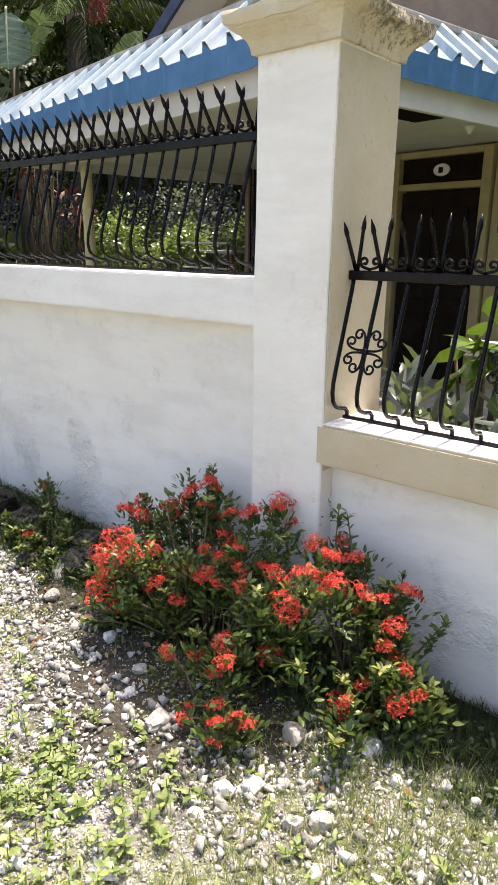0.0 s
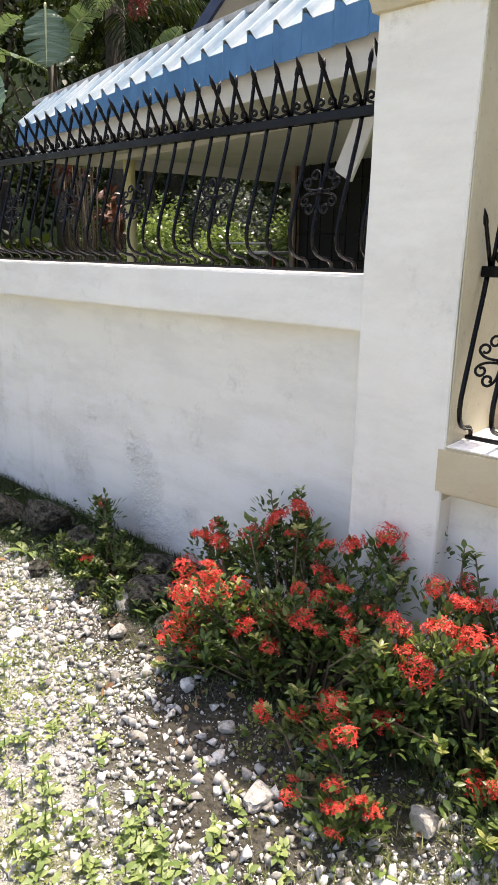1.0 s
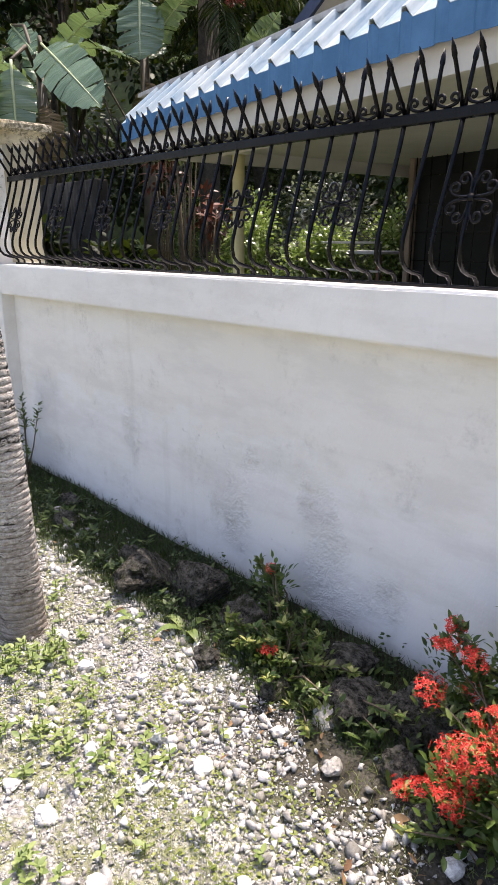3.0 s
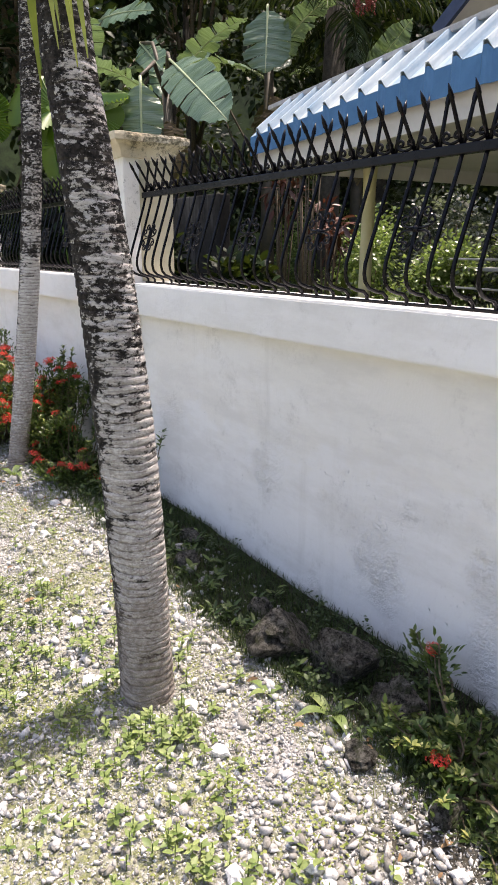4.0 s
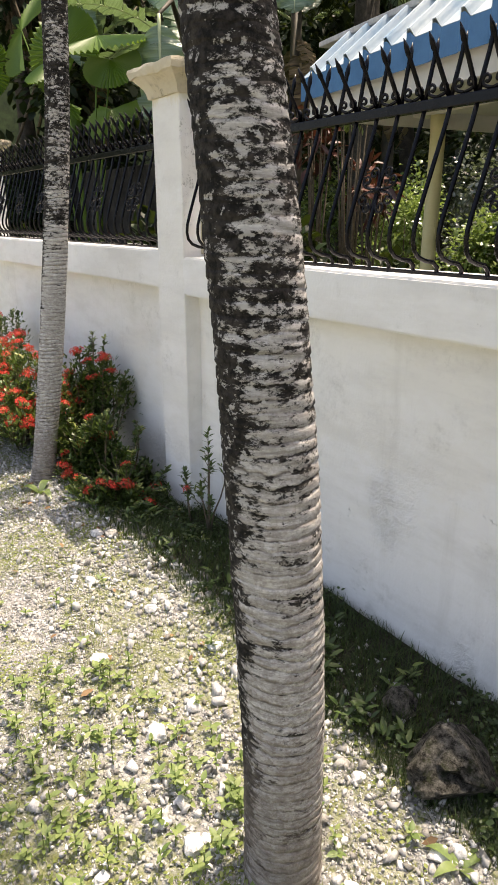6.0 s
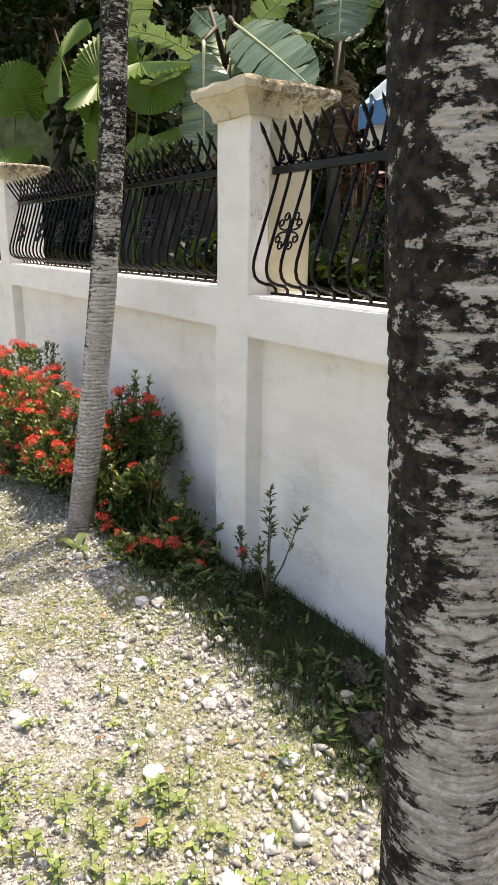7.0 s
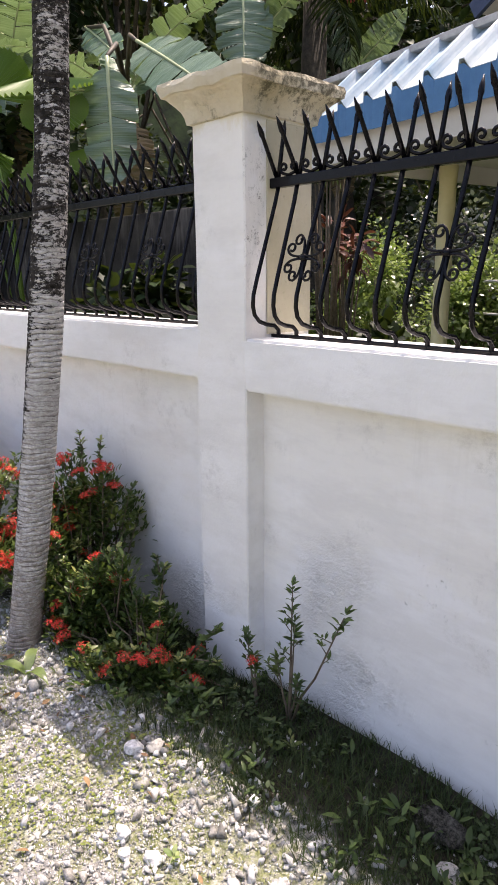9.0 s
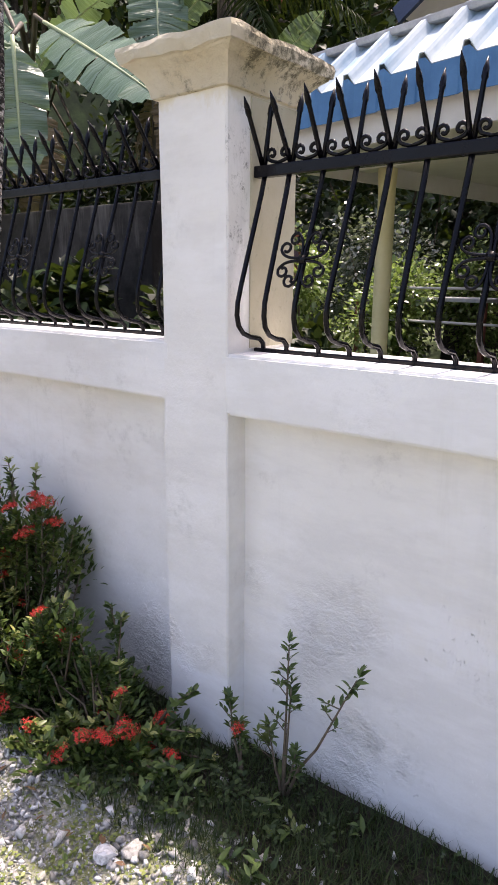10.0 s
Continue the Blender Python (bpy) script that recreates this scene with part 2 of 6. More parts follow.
def leaf_mat(name, a, b, rough=0.4, trans=0.25, yellow=None, spec=0.5, glow=(0.35, 0.5, 0.05), veins=False):
    m = Mat(name, rough, spec=spec)
    c = m.mix(m.island(), a, b)
    if yellow:
        c = m.mix(m.ramp(m.noise(5, 2), 0.55, 0.7, 0, 0.8), c, yellow)
    c = m.mix(m.ramp(m.noise(80, 2), 0.4, 0.7, 0, 0.25), c, (a[0] * 0.5, a[1] * 0.5, a[2] * 0.5))
    if veins:
        along = m.noise(1.0, 3, 0.7, at=m.n("ShaderNodeTexCoord").outputs["Object"], stretch=(55, 1.5, 1.5))
        c = m.mix(m.ramp(along, 0.42, 0.62, 0, 0.55), c, (b[0] * 1.6, b[1] * 1.4, b[2] * 1.7))
        m.bump(along, 0.6, 0.02)
    m.color(c)
    tr = m.n("ShaderNodeBsdfTranslucent")
    m.put(tr.inputs[0], m.mix(0.35, c, glow))
    mx = m.n("ShaderNodeMixShader")
    mx.inputs[0].default_value = trans
    m.t.links.new(m.b.outputs[0], mx.inputs[1])
    m.t.links.new(tr.outputs[0], mx.inputs[2])
    m.t.links.new(mx.outputs[0], m.t.nodes["Material Output"].inputs[0])
    return m.m


def plain(name, a, b, rough=0.6, scale=8, bump=0.2, spec=0.4):
    m = Mat(name, rough, spec=spec)
    return m.color(m.mix(m.ramp(m.noise(scale, 5, 0.7), 0.35, 0.7), a, b)).bump(m.noise(scale * 6, 3), bump, 0.006).m


M_CREAM, M_CREAM_PALE, M_CAP, M_IRON = cream_paint(), pale_cream(), old_cap(), iron()
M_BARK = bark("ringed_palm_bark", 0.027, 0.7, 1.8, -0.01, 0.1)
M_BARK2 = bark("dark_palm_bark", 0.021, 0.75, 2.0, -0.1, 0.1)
M_GROUND = ground_mat()
M_PEBBLE = stone_mat("pale_limestone", (0.36, 0.357, 0.347), (0.74, 0.738, 0.73), (0.27, 0.263, 0.245))
M_PEBBLE_GREY = stone_mat("grey_stone", (0.2, 0.195, 0.18), (0.44, 0.425, 0.4), (0.15, 0.14, 0.115))
M_ROCK = rock_mat()
M_IXORA = leaf_mat("ixora_leaf", (0.022, 0.05, 0.013), (0.115, 0.17, 0.045), 0.36, 0.22, (0.22, 0.25, 0.07), 0.35)
M_IXORA_YOUNG = leaf_mat("young_ixora_leaf", (0.27, 0.3, 0.08), (0.42, 0.42, 0.15), 0.35, 0.3)
M_PETAL = leaf_mat("red_petal", (0.66, 0.028, 0.022), (0.9, 0.13, 0.085), 0.55, 0.2, glow=(0.9, 0.12, 0.06))
M_WEED = leaf_mat("weed_leaf", (0.12, 0.19, 0.05), (0.32, 0.38, 0.14), 0.5, 0.3)
M_GRASS = leaf_mat("grass_blade", (0.11, 0.16, 0.04), (0.36, 0.38, 0.16), 0.6, 0.3)
M_STEM = plain("brown_stem", (0.09, 0.065, 0.04), (0.2, 0.16, 0.11), 0.8, 30)
M_BANANA = leaf_mat("banana_leaf", (0.06, 0.12, 0.06), (0.13, 0.215, 0.135), 0.3, 0.25, spec=0.8, veins=True)
M_BANANA_DRY = leaf_mat("dry_banana_leaf", (0.12, 0.08, 0.045), (0.25, 0.18, 0.1), 0.8, 0.2)
M_MIDRIB = plain('pale_midrib', (0.3, 0.36, 0.2), (0.4, 0.45, 0.28), 0.4, 10)
M_FAN = leaf_mat("fan_palm_leaf", (0.04, 0.11, 0.012), (0.12, 0.21, 0.025), 0.45, 0.3)
# deep shade among the foliage is put into this near-black leaf colour
M_SHADELEAF = leaf_mat("shaded_garden_leaf", (0.004, 0.010, 0.004), (0.024, 0.046, 0.014), 0.5, 0.08, spec=0.2)
# lit counterpart: sunlight on the bushes is put into this brighter leaf colour
M_LITLEAF = leaf_mat("sunlit_garden_leaf", (0.06, 0.12, 0.03), (0.34, 0.43, 0.16), 0.24, 0.35, spec=0.8)
M_REDLEAF = leaf_mat("red_garden_leaf", (0.04, 0.012, 0.011), (0.13, 0.04, 0.022), 0.45, 0.15, glow=(0.3, 0.1, 0.04))
M_GREYLEAF = leaf_mat("silvery_leaf", (0.045, 0.065, 0.05), (0.11, 0.14, 0.105), 0.4, 0.2)
M_BLUE = plain("blue_sheet_metal", (0.042, 0.14, 0.29), (0.065, 0.19, 0.37), 0.45, 6, 0.1)


def roof_metal():
    m = Mat("faded_blue_roof_metal", 0.6, spec=0.3)
    c = m.mix(m.ramp(m.noise(5, 5, 0.7, stretch=(1, 0.3, 0.3)), 0.35, 0.65), (0.19, 0.3, 0.4), (0.47, 0.53, 0.55))
    c = m.mix(m.ramp(m.noise(12, 5, 0.8), 0.6, 0.72, 0, 0.6), c, (0.58, 0.53, 0.47))
    return m.color(c).bump(m.noise(30, 3), 0.15, 0.005).m


M_ROOF = roof_metal()
M_FLASH = plain("grey_white_flashing", (0.3, 0.3, 0.3), (0.5, 0.5, 0.49), 0.75, 12)
M_SOFFIT = plain("pale_soffit_paint", (0.5, 0.49, 0.43), (0.58, 0.57, 0.5), 0.7, 3, 0.08)
M_BOARD = plain("white_board_paint", (0.5, 0.49, 0.46), (0.58, 0.57, 0.54), 0.6, 3, 0.08)
M_DOORFRAME = plain("tan_frame_paint", (0.24, 0.2, 0.095), (0.33, 0.28, 0.14), 0.6, 5, 0.15)
M_YELLOW = plain("cream_yellow_post", (0.55, 0.5, 0.27), (0.64, 0.59, 0.36), 0.6, 5, 0.15)
M_DARKWOOD = plain("dark_stained_wood", (0.006, 0.004, 0.003), (0.016, 0.01, 0.007), 0.65, 7, 0.2, 0.08)
M_NAVY = plain("navy_board_paint", (0.03, 0.045, 0.09), (0.05, 0.07, 0.13), 0.5, 6, 0.1)
M_TAN = plain("brown_render", (0.2, 0.15, 0.12), (0.28, 0.22, 0.18), 0.85, 4)
M_DARKWALL = plain("dark_weathered_wall", (0.025, 0.025, 0.022), (0.065, 0.062, 0.055), 0.9, 5)
M_GLASS = plain("dark_window_glass", (0.012, 0.014, 0.015), (0.02, 0.022, 0.022), 0.45, 2, 0.02, 0.15)
M_PLAQUE = plain("white_plaque", (0.5, 0.5, 0.48), (0.62, 0.62, 0.6), 0.4, 20)
M_POT = plain("terracotta_pot", (0.32, 0.14, 0.08), (0.45, 0.22, 0.13), 0.8, 12)
M_TILE = plain("porch_floor_tile", (0.32, 0.29, 0.25), (0.42, 0.38, 0.33), 0.5, 5)


# ---- building helpers ----
def mesh_ob(name, verts, faces, mat, smooth=False):
    me = bpy.data.meshes.new(name)
    me.from_pydata([tuple(map(float, v)) for v in verts], [], [tuple(map(int, f)) for f in faces])
    if mat is not None:
        me.materials.append(mat)
    if smooth:
        me.polygons.foreach_set("use_smooth", [True] * len(me.polygons))
    me.update()
    return new(name, me)


def part(name, bm, material, parent, label="", smooth=False):
    """Links a bmesh as one mesh object under a thing or a part."""
    me = bpy.data.meshes.new(name)
    bm.to_mesh(me)
    bm.free()
    me.materials.append(material)
    if smooth:
        me.polygons.foreach_set("use_smooth", [True] * len(me.polygons))
    ob = new(name, me)
    ob.parent = parent
    if label:
        ob["label"] = label
    return ob


def under(ob, parent, label=""):
    ob.parent = parent
    if label:
        ob["label"] = label
    return ob


def thing(name, m, label, category, group="", kind=""):
    ob = new(name)
    ob.matrix_world = m
    ob.empty_display_size = 0.1
    return tagged(ob, label, category, group, kind)


def box_bm(x0, x1, y0, y1, z0, z1, bevel=0.0, seg=2):
    bm = bmesh.new()
    bmesh.ops.create_cube(bm, size=1.0, matrix=Matrix.LocRotScale(((x0 + x1) / 2, (y0 + y1) / 2, (z0 + z1) / 2), None, (abs(x1 - x0), abs(y1 - y0), abs(z1 - z0))))
    if bevel:
        bmesh.ops.bevel(bm, geom=bm.edges[:], offset=bevel, segments=seg, affect='EDGES', profile=0.6)
    return bm


def tube(points, radius, sides=6, closed_ends=True, squash=1.0):
    """Vertices and faces of a tube along points; radius a number or one for each point."""
    pts = [Vector(p) for p in points]
    rad = radius if hasattr(radius, "__len__") else [radius] * len(pts)
    vs, fs = [], []
    ref = None
    for i, p in enumerate(pts):
        d = (pts[min(i + 1, len(pts) - 1)] - pts[max(i - 1, 0)]).normalized()
        if ref is None:
            ref = d.orthogonal().normalized()
        a = (ref - d * ref.dot(d))
        a = a.normalized() if a.length > 1e-6 else d.orthogonal().normalized()
        ref = a
        b = d.cross(a)
        for k in range(sides):
            w = 2 * math.pi * k / sides
            vs.append(p + (a * math.cos(w) + b * math.sin(w) * squash) * rad[i])
    for i in range(len(pts) - 1):
        for k in range(sides):
            k2 = (k + 1) % sides
            fs.append((i * sides + k, i * sides + k2, (i + 1) * sides + k2, (i + 1) * sides + k))
    if closed_ends:
        fs.append(tuple(range(sides))[::-1])
        fs.append(tuple((len(pts) - 1) * sides + k for k in range(sides)))
    return vs, fs


def join_lists(lists):
    vs, fs = [], []
    for v, f in lists:
        o = len(vs)
        vs += list(v)
        fs += [tuple(i + o for i in q) for q in f]
    return vs, fs


def scatter_mesh(name, tv, tf, mats, material, smooth=False):
    """One mesh from many transformed copies of a small template (4x4 arrays)."""
    tv = np.asarray(tv, float)
    mats = np.asarray(mats, float)
    n, k = len(mats), len(tv)
    vs = np.einsum('nij,kj->nki', mats[:, :3, :3], tv) + mats[:, None, :3, 3]
    vs = vs.reshape(-1, 3)
    me = bpy.data.meshes.new(name)
    sizes = np.array([len(f) for f in tf])
    flat = np.concatenate([np.array(f) for f in tf])
    loops = (flat[None, :] + (np.arange(n) * k)[:, None]).reshape(-1)
    tot = np.tile(sizes, n)
    start = np.concatenate([[0], np.cumsum(tot)[:-1]])
    me.vertices.add(len(vs))
    me.vertices.foreach_set("co", vs.reshape(-1))
    me.loops.add(len(loops))
    me.loops.foreach_set("vertex_index", loops.astype(np.int32))
    me.polygons.add(len(tot))
    me.polygons.foreach_set("loop_start", start.astype(np.int32))
    me.polygons.foreach_set("loop_total", tot.astype(np.int32))
    if smooth:
        me.polygons.foreach_set("use_smooth", np.ones(len(tot), dtype=bool))
    me.update(calc_edges=True)
    me.validate()
    me.materials.append(material)
    return new(name, me)


def turn_to(direction, roll=0.0, up=(0, 0, 1)):
    """Rotation whose Y axis lies along direction, with Z as near to up as it can."""
    y = Vector(direction).normalized()
    x = y.cross(Vector(up))
    x = x.normalized() if x.length > 1e-4 else Vector((1, 0, 0))
    z = x.cross(y)
    m = Matrix((x, y, z)).transposed()
    return m @ Matrix.Rotation(roll, 3, 'Y')


def place(p, rot3, s=1.0):
    m = (rot3 * s if not hasattr(s, "__len__") else rot3 @ Matrix.Diagonal(s)).to_4x4()
    m.translation = Vector(p)
    return [list(r) for r in m]


# leaf templates: Y runs from stalk to tip, Z up
LEAF_V = [(0, 0, 0), (0.17, 0.35, 0.05), (0, 0.36, 0), (-0.17, 0.35, 0.05), (0.13, 0.7, 0.03), (0, 0.7, -0.02), (-0.13, 0.7, 0.03), (0, 1, -0.08)]
LEAF_F = [(0, 1, 2), (0, 2, 3), (1, 4, 5, 2), (2, 5, 6, 3), (4, 7, 5), (5, 7, 6)]
BROAD_V = [(x * 1.9, y, z) for x, y, z in LEAF_V]
OVAL_V = [(x * 1.3, y, z) for x, y, z in LEAF_V]
BLADE_V = [(-0.02, 0, 0), (0.02, 0, 0), (0.014, 0.5, 0.12), (-0.014, 0.5, 0.12), (0, 1, 0.1)]
BLADE_F = [(0, 1, 2, 3), (3, 2, 4)]


def height(x, y):
    """The lie of the ground."""
    z = 0.02 + 0.025 * max(0.0, min(1.0, (-x - 1.5) / 3.0)) * 2
    z += 0.035 * noise.noise((x * 1.1, y * 1.1, 0.3)) + 0.012 * noise.noise((x * 4.5, y * 4.5, 2.0))
    z -= 0.035 * max(0.0, min(1.0, (y + 0.3) / 0.25))
    z += 0.025 * max(0.0, 1 - abs(y + 0.33) / 0.25) * (0.5 + noise.noise((x * 2.0, 5.0, 1.0)))
    return z


# ---- ground ----
def build_ground():
    xs = sorted(set([-400, -150, -60, -30, -18, -12] + [round(-9 + 0.06 * i, 3) for i in range(201)] + [4, 6, 10, 20, 60, 150, 400]))
    ys = sorted(set([-400, -150, -60, -30, -15, -8, -5] + [round(-3.4 + 0.06 * i, 3) for i in range(59)] + [0.3, 0.7, 1.2, 2, 3, 4, 6, 9, 14, 30, 60, 150, 400]))
    vs = [(x, y, height(x, y) if -9 <= x <= 3 and -3.4 <= y <= 0.3 else 0.03) for y in ys for x in xs]
    w = len(xs)
    fs = [(j * w + i, j * w + i + 1, (j + 1) * w + i + 1, (j + 1) * w + i) for j in range(len(ys) - 1) for i in range(w - 1)]
    return tagged(mesh_ob("ground", vs, fs, M_GROUND, True), "white gravel ground with moss, thin grass and earth darkened for shade", "ground", kind="structure")


ground = build_ground()


# ---- boundary wall ----
def wobble(bm, amount, scale=3.0):
    """Hand-plastered unevenness."""
    for v in bm.verts:
        n = noise.noise_vector(v.co * scale)
        v.co += Vector((0, n.y, n.z * 0.6)) * amount


def wall_section(name, x0, x1, band_z, sill_z, front, label, band_mat):
    bm = box_bm(x0, x1, front + 0.085, front + 0.25, -0.3, band_z + 0.02)
    bmesh.ops.subdivide_edges(bm, edges=[e for e in bm.edges if abs((e.verts[0].co - e.verts[1].co).x) > 0.5], cuts=30)
    bmesh.ops.subdivide_edges(bm, edges=[e for e in bm.edges if abs((e.verts[0].co - e.verts[1].co).z) > 0.5], cuts=8, use_grid_fill=True)
    wobble(bm, 0.006, 2.0)
    me = bpy.data.meshes.new(name)
    bm.to_mesh(me)
    bm.free()
    me.materials.append(M_WALL)
    w = tagged(new(name, me), label, "wall", kind="structure")
    bm = box_bm(x0, x1, front, front + 0.3, band_z, sill_z)
    bmesh.ops.subdivide_edges(bm, edges=[e for e in bm.edges if abs((e.verts[0].co - e.verts[1].co).x) > 0.5], cuts=36)
    bmesh.ops.bevel(bm, geom=[e for e in bm.edges if abs(e.verts[0].co.x - e.verts[1].co.x) > 0.01], offset=0.008, segments=2, affect='EDGES')
    wobble(bm, 0.004, 4.0)
    part("coping", bm, band_mat, w, "white coping band with a sunlit top" if band_mat is M_COPING else "cream coping band with a white top")
    return w


wall_1 = wall_section("wall_1", -3.925, 0.05, 1.18, 1.36, 0.0, "white painted masonry wall with a coping band and peeling foot", M_COPING)
wall_2 = wall_section("wall_2", -7.8, -4.15, 1.2, 1.385, 0.0, "white painted masonry wall behind red flowering shrubs", M_COPING)
wall_5 = wall_section("wall_5", -12.5, -8.06, 1.2, 1.39, 0.0, "white painted masonry wall going on past a far pillar", M_COPING)
wall_3 = wall_section("wall_3", 0.34, 3.6, 0.722, 0.872, -0.06, "low white masonry wall with a cream coping", M_CREAM)
sill_top = part("sill_top", box_bm(0.36, 3.6, -0.055, 0.235, 0.872, 0.876), M_COPING, wall_3, "bright white painted sill top")


def pillar(x0, x1, y0, y1, label, side_mat=None, top=2.09, low=0.7, back=0.006):
    p = thing("wall_pillar", pose((x0 + x1) / 2, (y0 + y1) / 2, 0), label, "pillar", "pillars of the wall")
    hx, hy = (x1 - x0) / 2, (y1 - y0) / 2
    bm = box_bm(-hx, hx, -hy, hy, -0.3, top)
    bmesh.ops.bevel(bm, geom=[e for e in bm.edges if abs(e.verts[0].co.z - e.verts[1].co.z) > 0.5], offset=0.005, segments=1, affect='EDGES')
    bmesh.ops.subdivide_edges(bm, edges=[e for e in bm.edges if abs(e.verts[0].co.z - e.verts[1].co.z) > 0.5], cuts=30)
    for v in bm.verts:
        n = noise.noise_vector(Vector((v.co.x * 2 + x0, v.co.y * 2, v.co.z * 2.2)))
        v.co += Vector((n.x, n.y, 0)) * 0.008
    bmesh.ops.recalc_face_normals(bm, faces=bm.faces[:])
    part("shaft", bm, M_PILLAR, p)
    # moulded cap: neck, cove, slab
    prof = [(0.0, top - 0.012), (0.012, top - 0.01), (0.016, top + 0.012), (0.024, top + 0.03), (0.042, top + 0.05), (0.062, top + 0.064), (0.066, top + 0.07), (0.076, top + 0.072), (0.082, top + 0.098), (0.078, top + 0.112), (0.03, top + 0.122)]
    bm = bmesh.new()
    rings, n = [], 12
    for o, z in prof:
        ring = []
        for (ax, ay), (bx, by) in (((-1, -1), (1, -1)), ((1, -1), (1, 1)), ((1, 1), (-1, 1)), ((-1, 1), (-1, -1))):
            for k in range(n):
                t = k / n
                x, y = (ax + (bx - ax) * t) * (hx + o), (ay + (by - ay) * t) * (hy + o)
                d = noise.noise_vector(Vector((x * 14 + x0 * 3, y * 14, z * 20))) * (0.011 if o > 0.03 else 0.003)
                ring.append(bm.verts.new((x + d.x, y + d.y, z + d.z)))
        rings.append(ring)
    for a, b in zip(rings, rings[1:]):
        for k in range(len(a)):
            bm.faces.new((a[k], a[(k + 1) % len(a)], b[(k + 1) % len(a)], b[k]))
    bm.faces.new(rings[-1])
    bm.faces.new(rings[0][::-1])
    part("cap", bm, M_CAP, p, "stained cream moulded cap")
    if side_mat:
        part("side_face", box_bm(hx, hx + 0.004, -hy + back, hy - 0.006, low, top - 0.02), side_mat, p, "cream side face with flaking paint")
    return p


pillar(0.036, 0.36, -0.055, 0.335, "white corner pillar with cream side and crumbling cap", M_CREAM_PALE, 2.085, 0.7, 0.003)
pillar(-4.17, -3.905, 0.0, 0.325, "white wall pillar with a stained moulded cap", M_CREAM_PALE, 2.08, 1.372, 0.1)
pillar(-8.07, -7.78, 0.0, 0.32, "white wall pillar far along the wall", None, 2.1)


# ---- iron grilles on the wall ----
def spiral(cx, cz, r, turns, start, sgn, n=12):
    return [(cx + r * (1 - 0.75 * i / n) * math.cos(start + sgn * turns * 2 * math.pi * i / n), 0, cz + r * (1 - 0.75 * i / n) * math.sin(start + sgn * turns * 2 * math.pi * i / n)) for i in range(n + 1)]


def make_mesh(name, vf, mat, smooth=True):
    me = bpy.data.meshes.new(name)
    me.from_pydata([tuple(v) for v in vf[0]], [], vf[1])
    me.materials.append(mat)
    if smooth:
        me.polygons.foreach_set("use_smooth", [True] * len(me.polygons))
    me.update()
    return me


RAIL_Z, FOOT_Z = 0.505, 0.012      # above the sill
# belly bar: foot curls back on the sill, belly swings out, top leans in to the rail
bar_pts = [(0, 0.118, FOOT_Z - 0.012), (0, 0.116, FOOT_Z + 0.014), (0, 0.098, FOOT_Z + 0.03), (0, 0.06, FOOT_Z + 0.036), (0, 0.028, FOOT_Z + 0.048), (0, 0.008, FOOT_Z + 0.07),
           (0, 0.001, FOOT_Z + 0.1), (0, 0.004, FOOT_Z + 0.135), (0, 0.02, 0.2), (0, 0.06, 0.32), (0, 0.1, 0.44), (0, 0.118, RAIL_Z)]
ME_BAR = make_mesh("bar", tube(bar_pts, 0.0074, 6), M_IRON)


def spike_mesh(lean, tall):
    d = Vector((0.004, lean, tall))
    p = [Vector((0, 0, 0)), d * 0.35, d * 0.72, d * 0.76, d * 0.86, d]
    return make_mesh("spike", tube(p, [0.0072, 0.007, 0.0065, 0.0088, 0.0075, 0.001], 6, squash=0.7), M_IRON)


ME_SPIKE_F, ME_SPIKE_B = spike_mesh(-0.105, 0.16), spike_mesh(0.035, 0.18)
sm = [(0.05 + (p[0] - 0.05), 0, p[2]) for p in spiral(0.029, 0.03, 0.0185, 1.15, -math.pi / 2, -1)]
sm_l = sm[::-1] + [(0.042, 0, 0.008), (0.05, 0, 0.006)]
smile = sm_l + [(0.1 - x, y, z) for x, y, z in sm_l[::-1]]
ME_SMILE = make_mesh("scroll", tube(smile, 0.0052, 6), M_IRON)


def heart_mesh():
    """One heart of the rosette: two curls joined at the hub."""
    half = []
    n = 18
    for i in range(n + 1):
        t = i / n
        if t < 0.45:
            u = t / 0.45
            half.append((0.005 + 0.058 * u, 0, 0.030 * math.sin(u * math.pi * 0.62)))
        else:
            u = (t - 0.45) / 0.55
            w = 0.9 - u * 5.6
            r = 0.0155 * (1 - 0.55 * u)
            half.append((0.054 + r * math.cos(w), 0, 0.0155 + r * math.sin(w)))
    path = half[::-1] + [(x, y, -z) for x, y, z in half]
    return make_mesh("heart_scroll", tube(path, 0.0038, 5), M_IRON)


ME_HEART = heart_mesh()
ME_HUB = make_mesh("rosette", tube([(0, -0.007, 0), (0, 0.007, 0)], 0.012, 8), M_IRON)


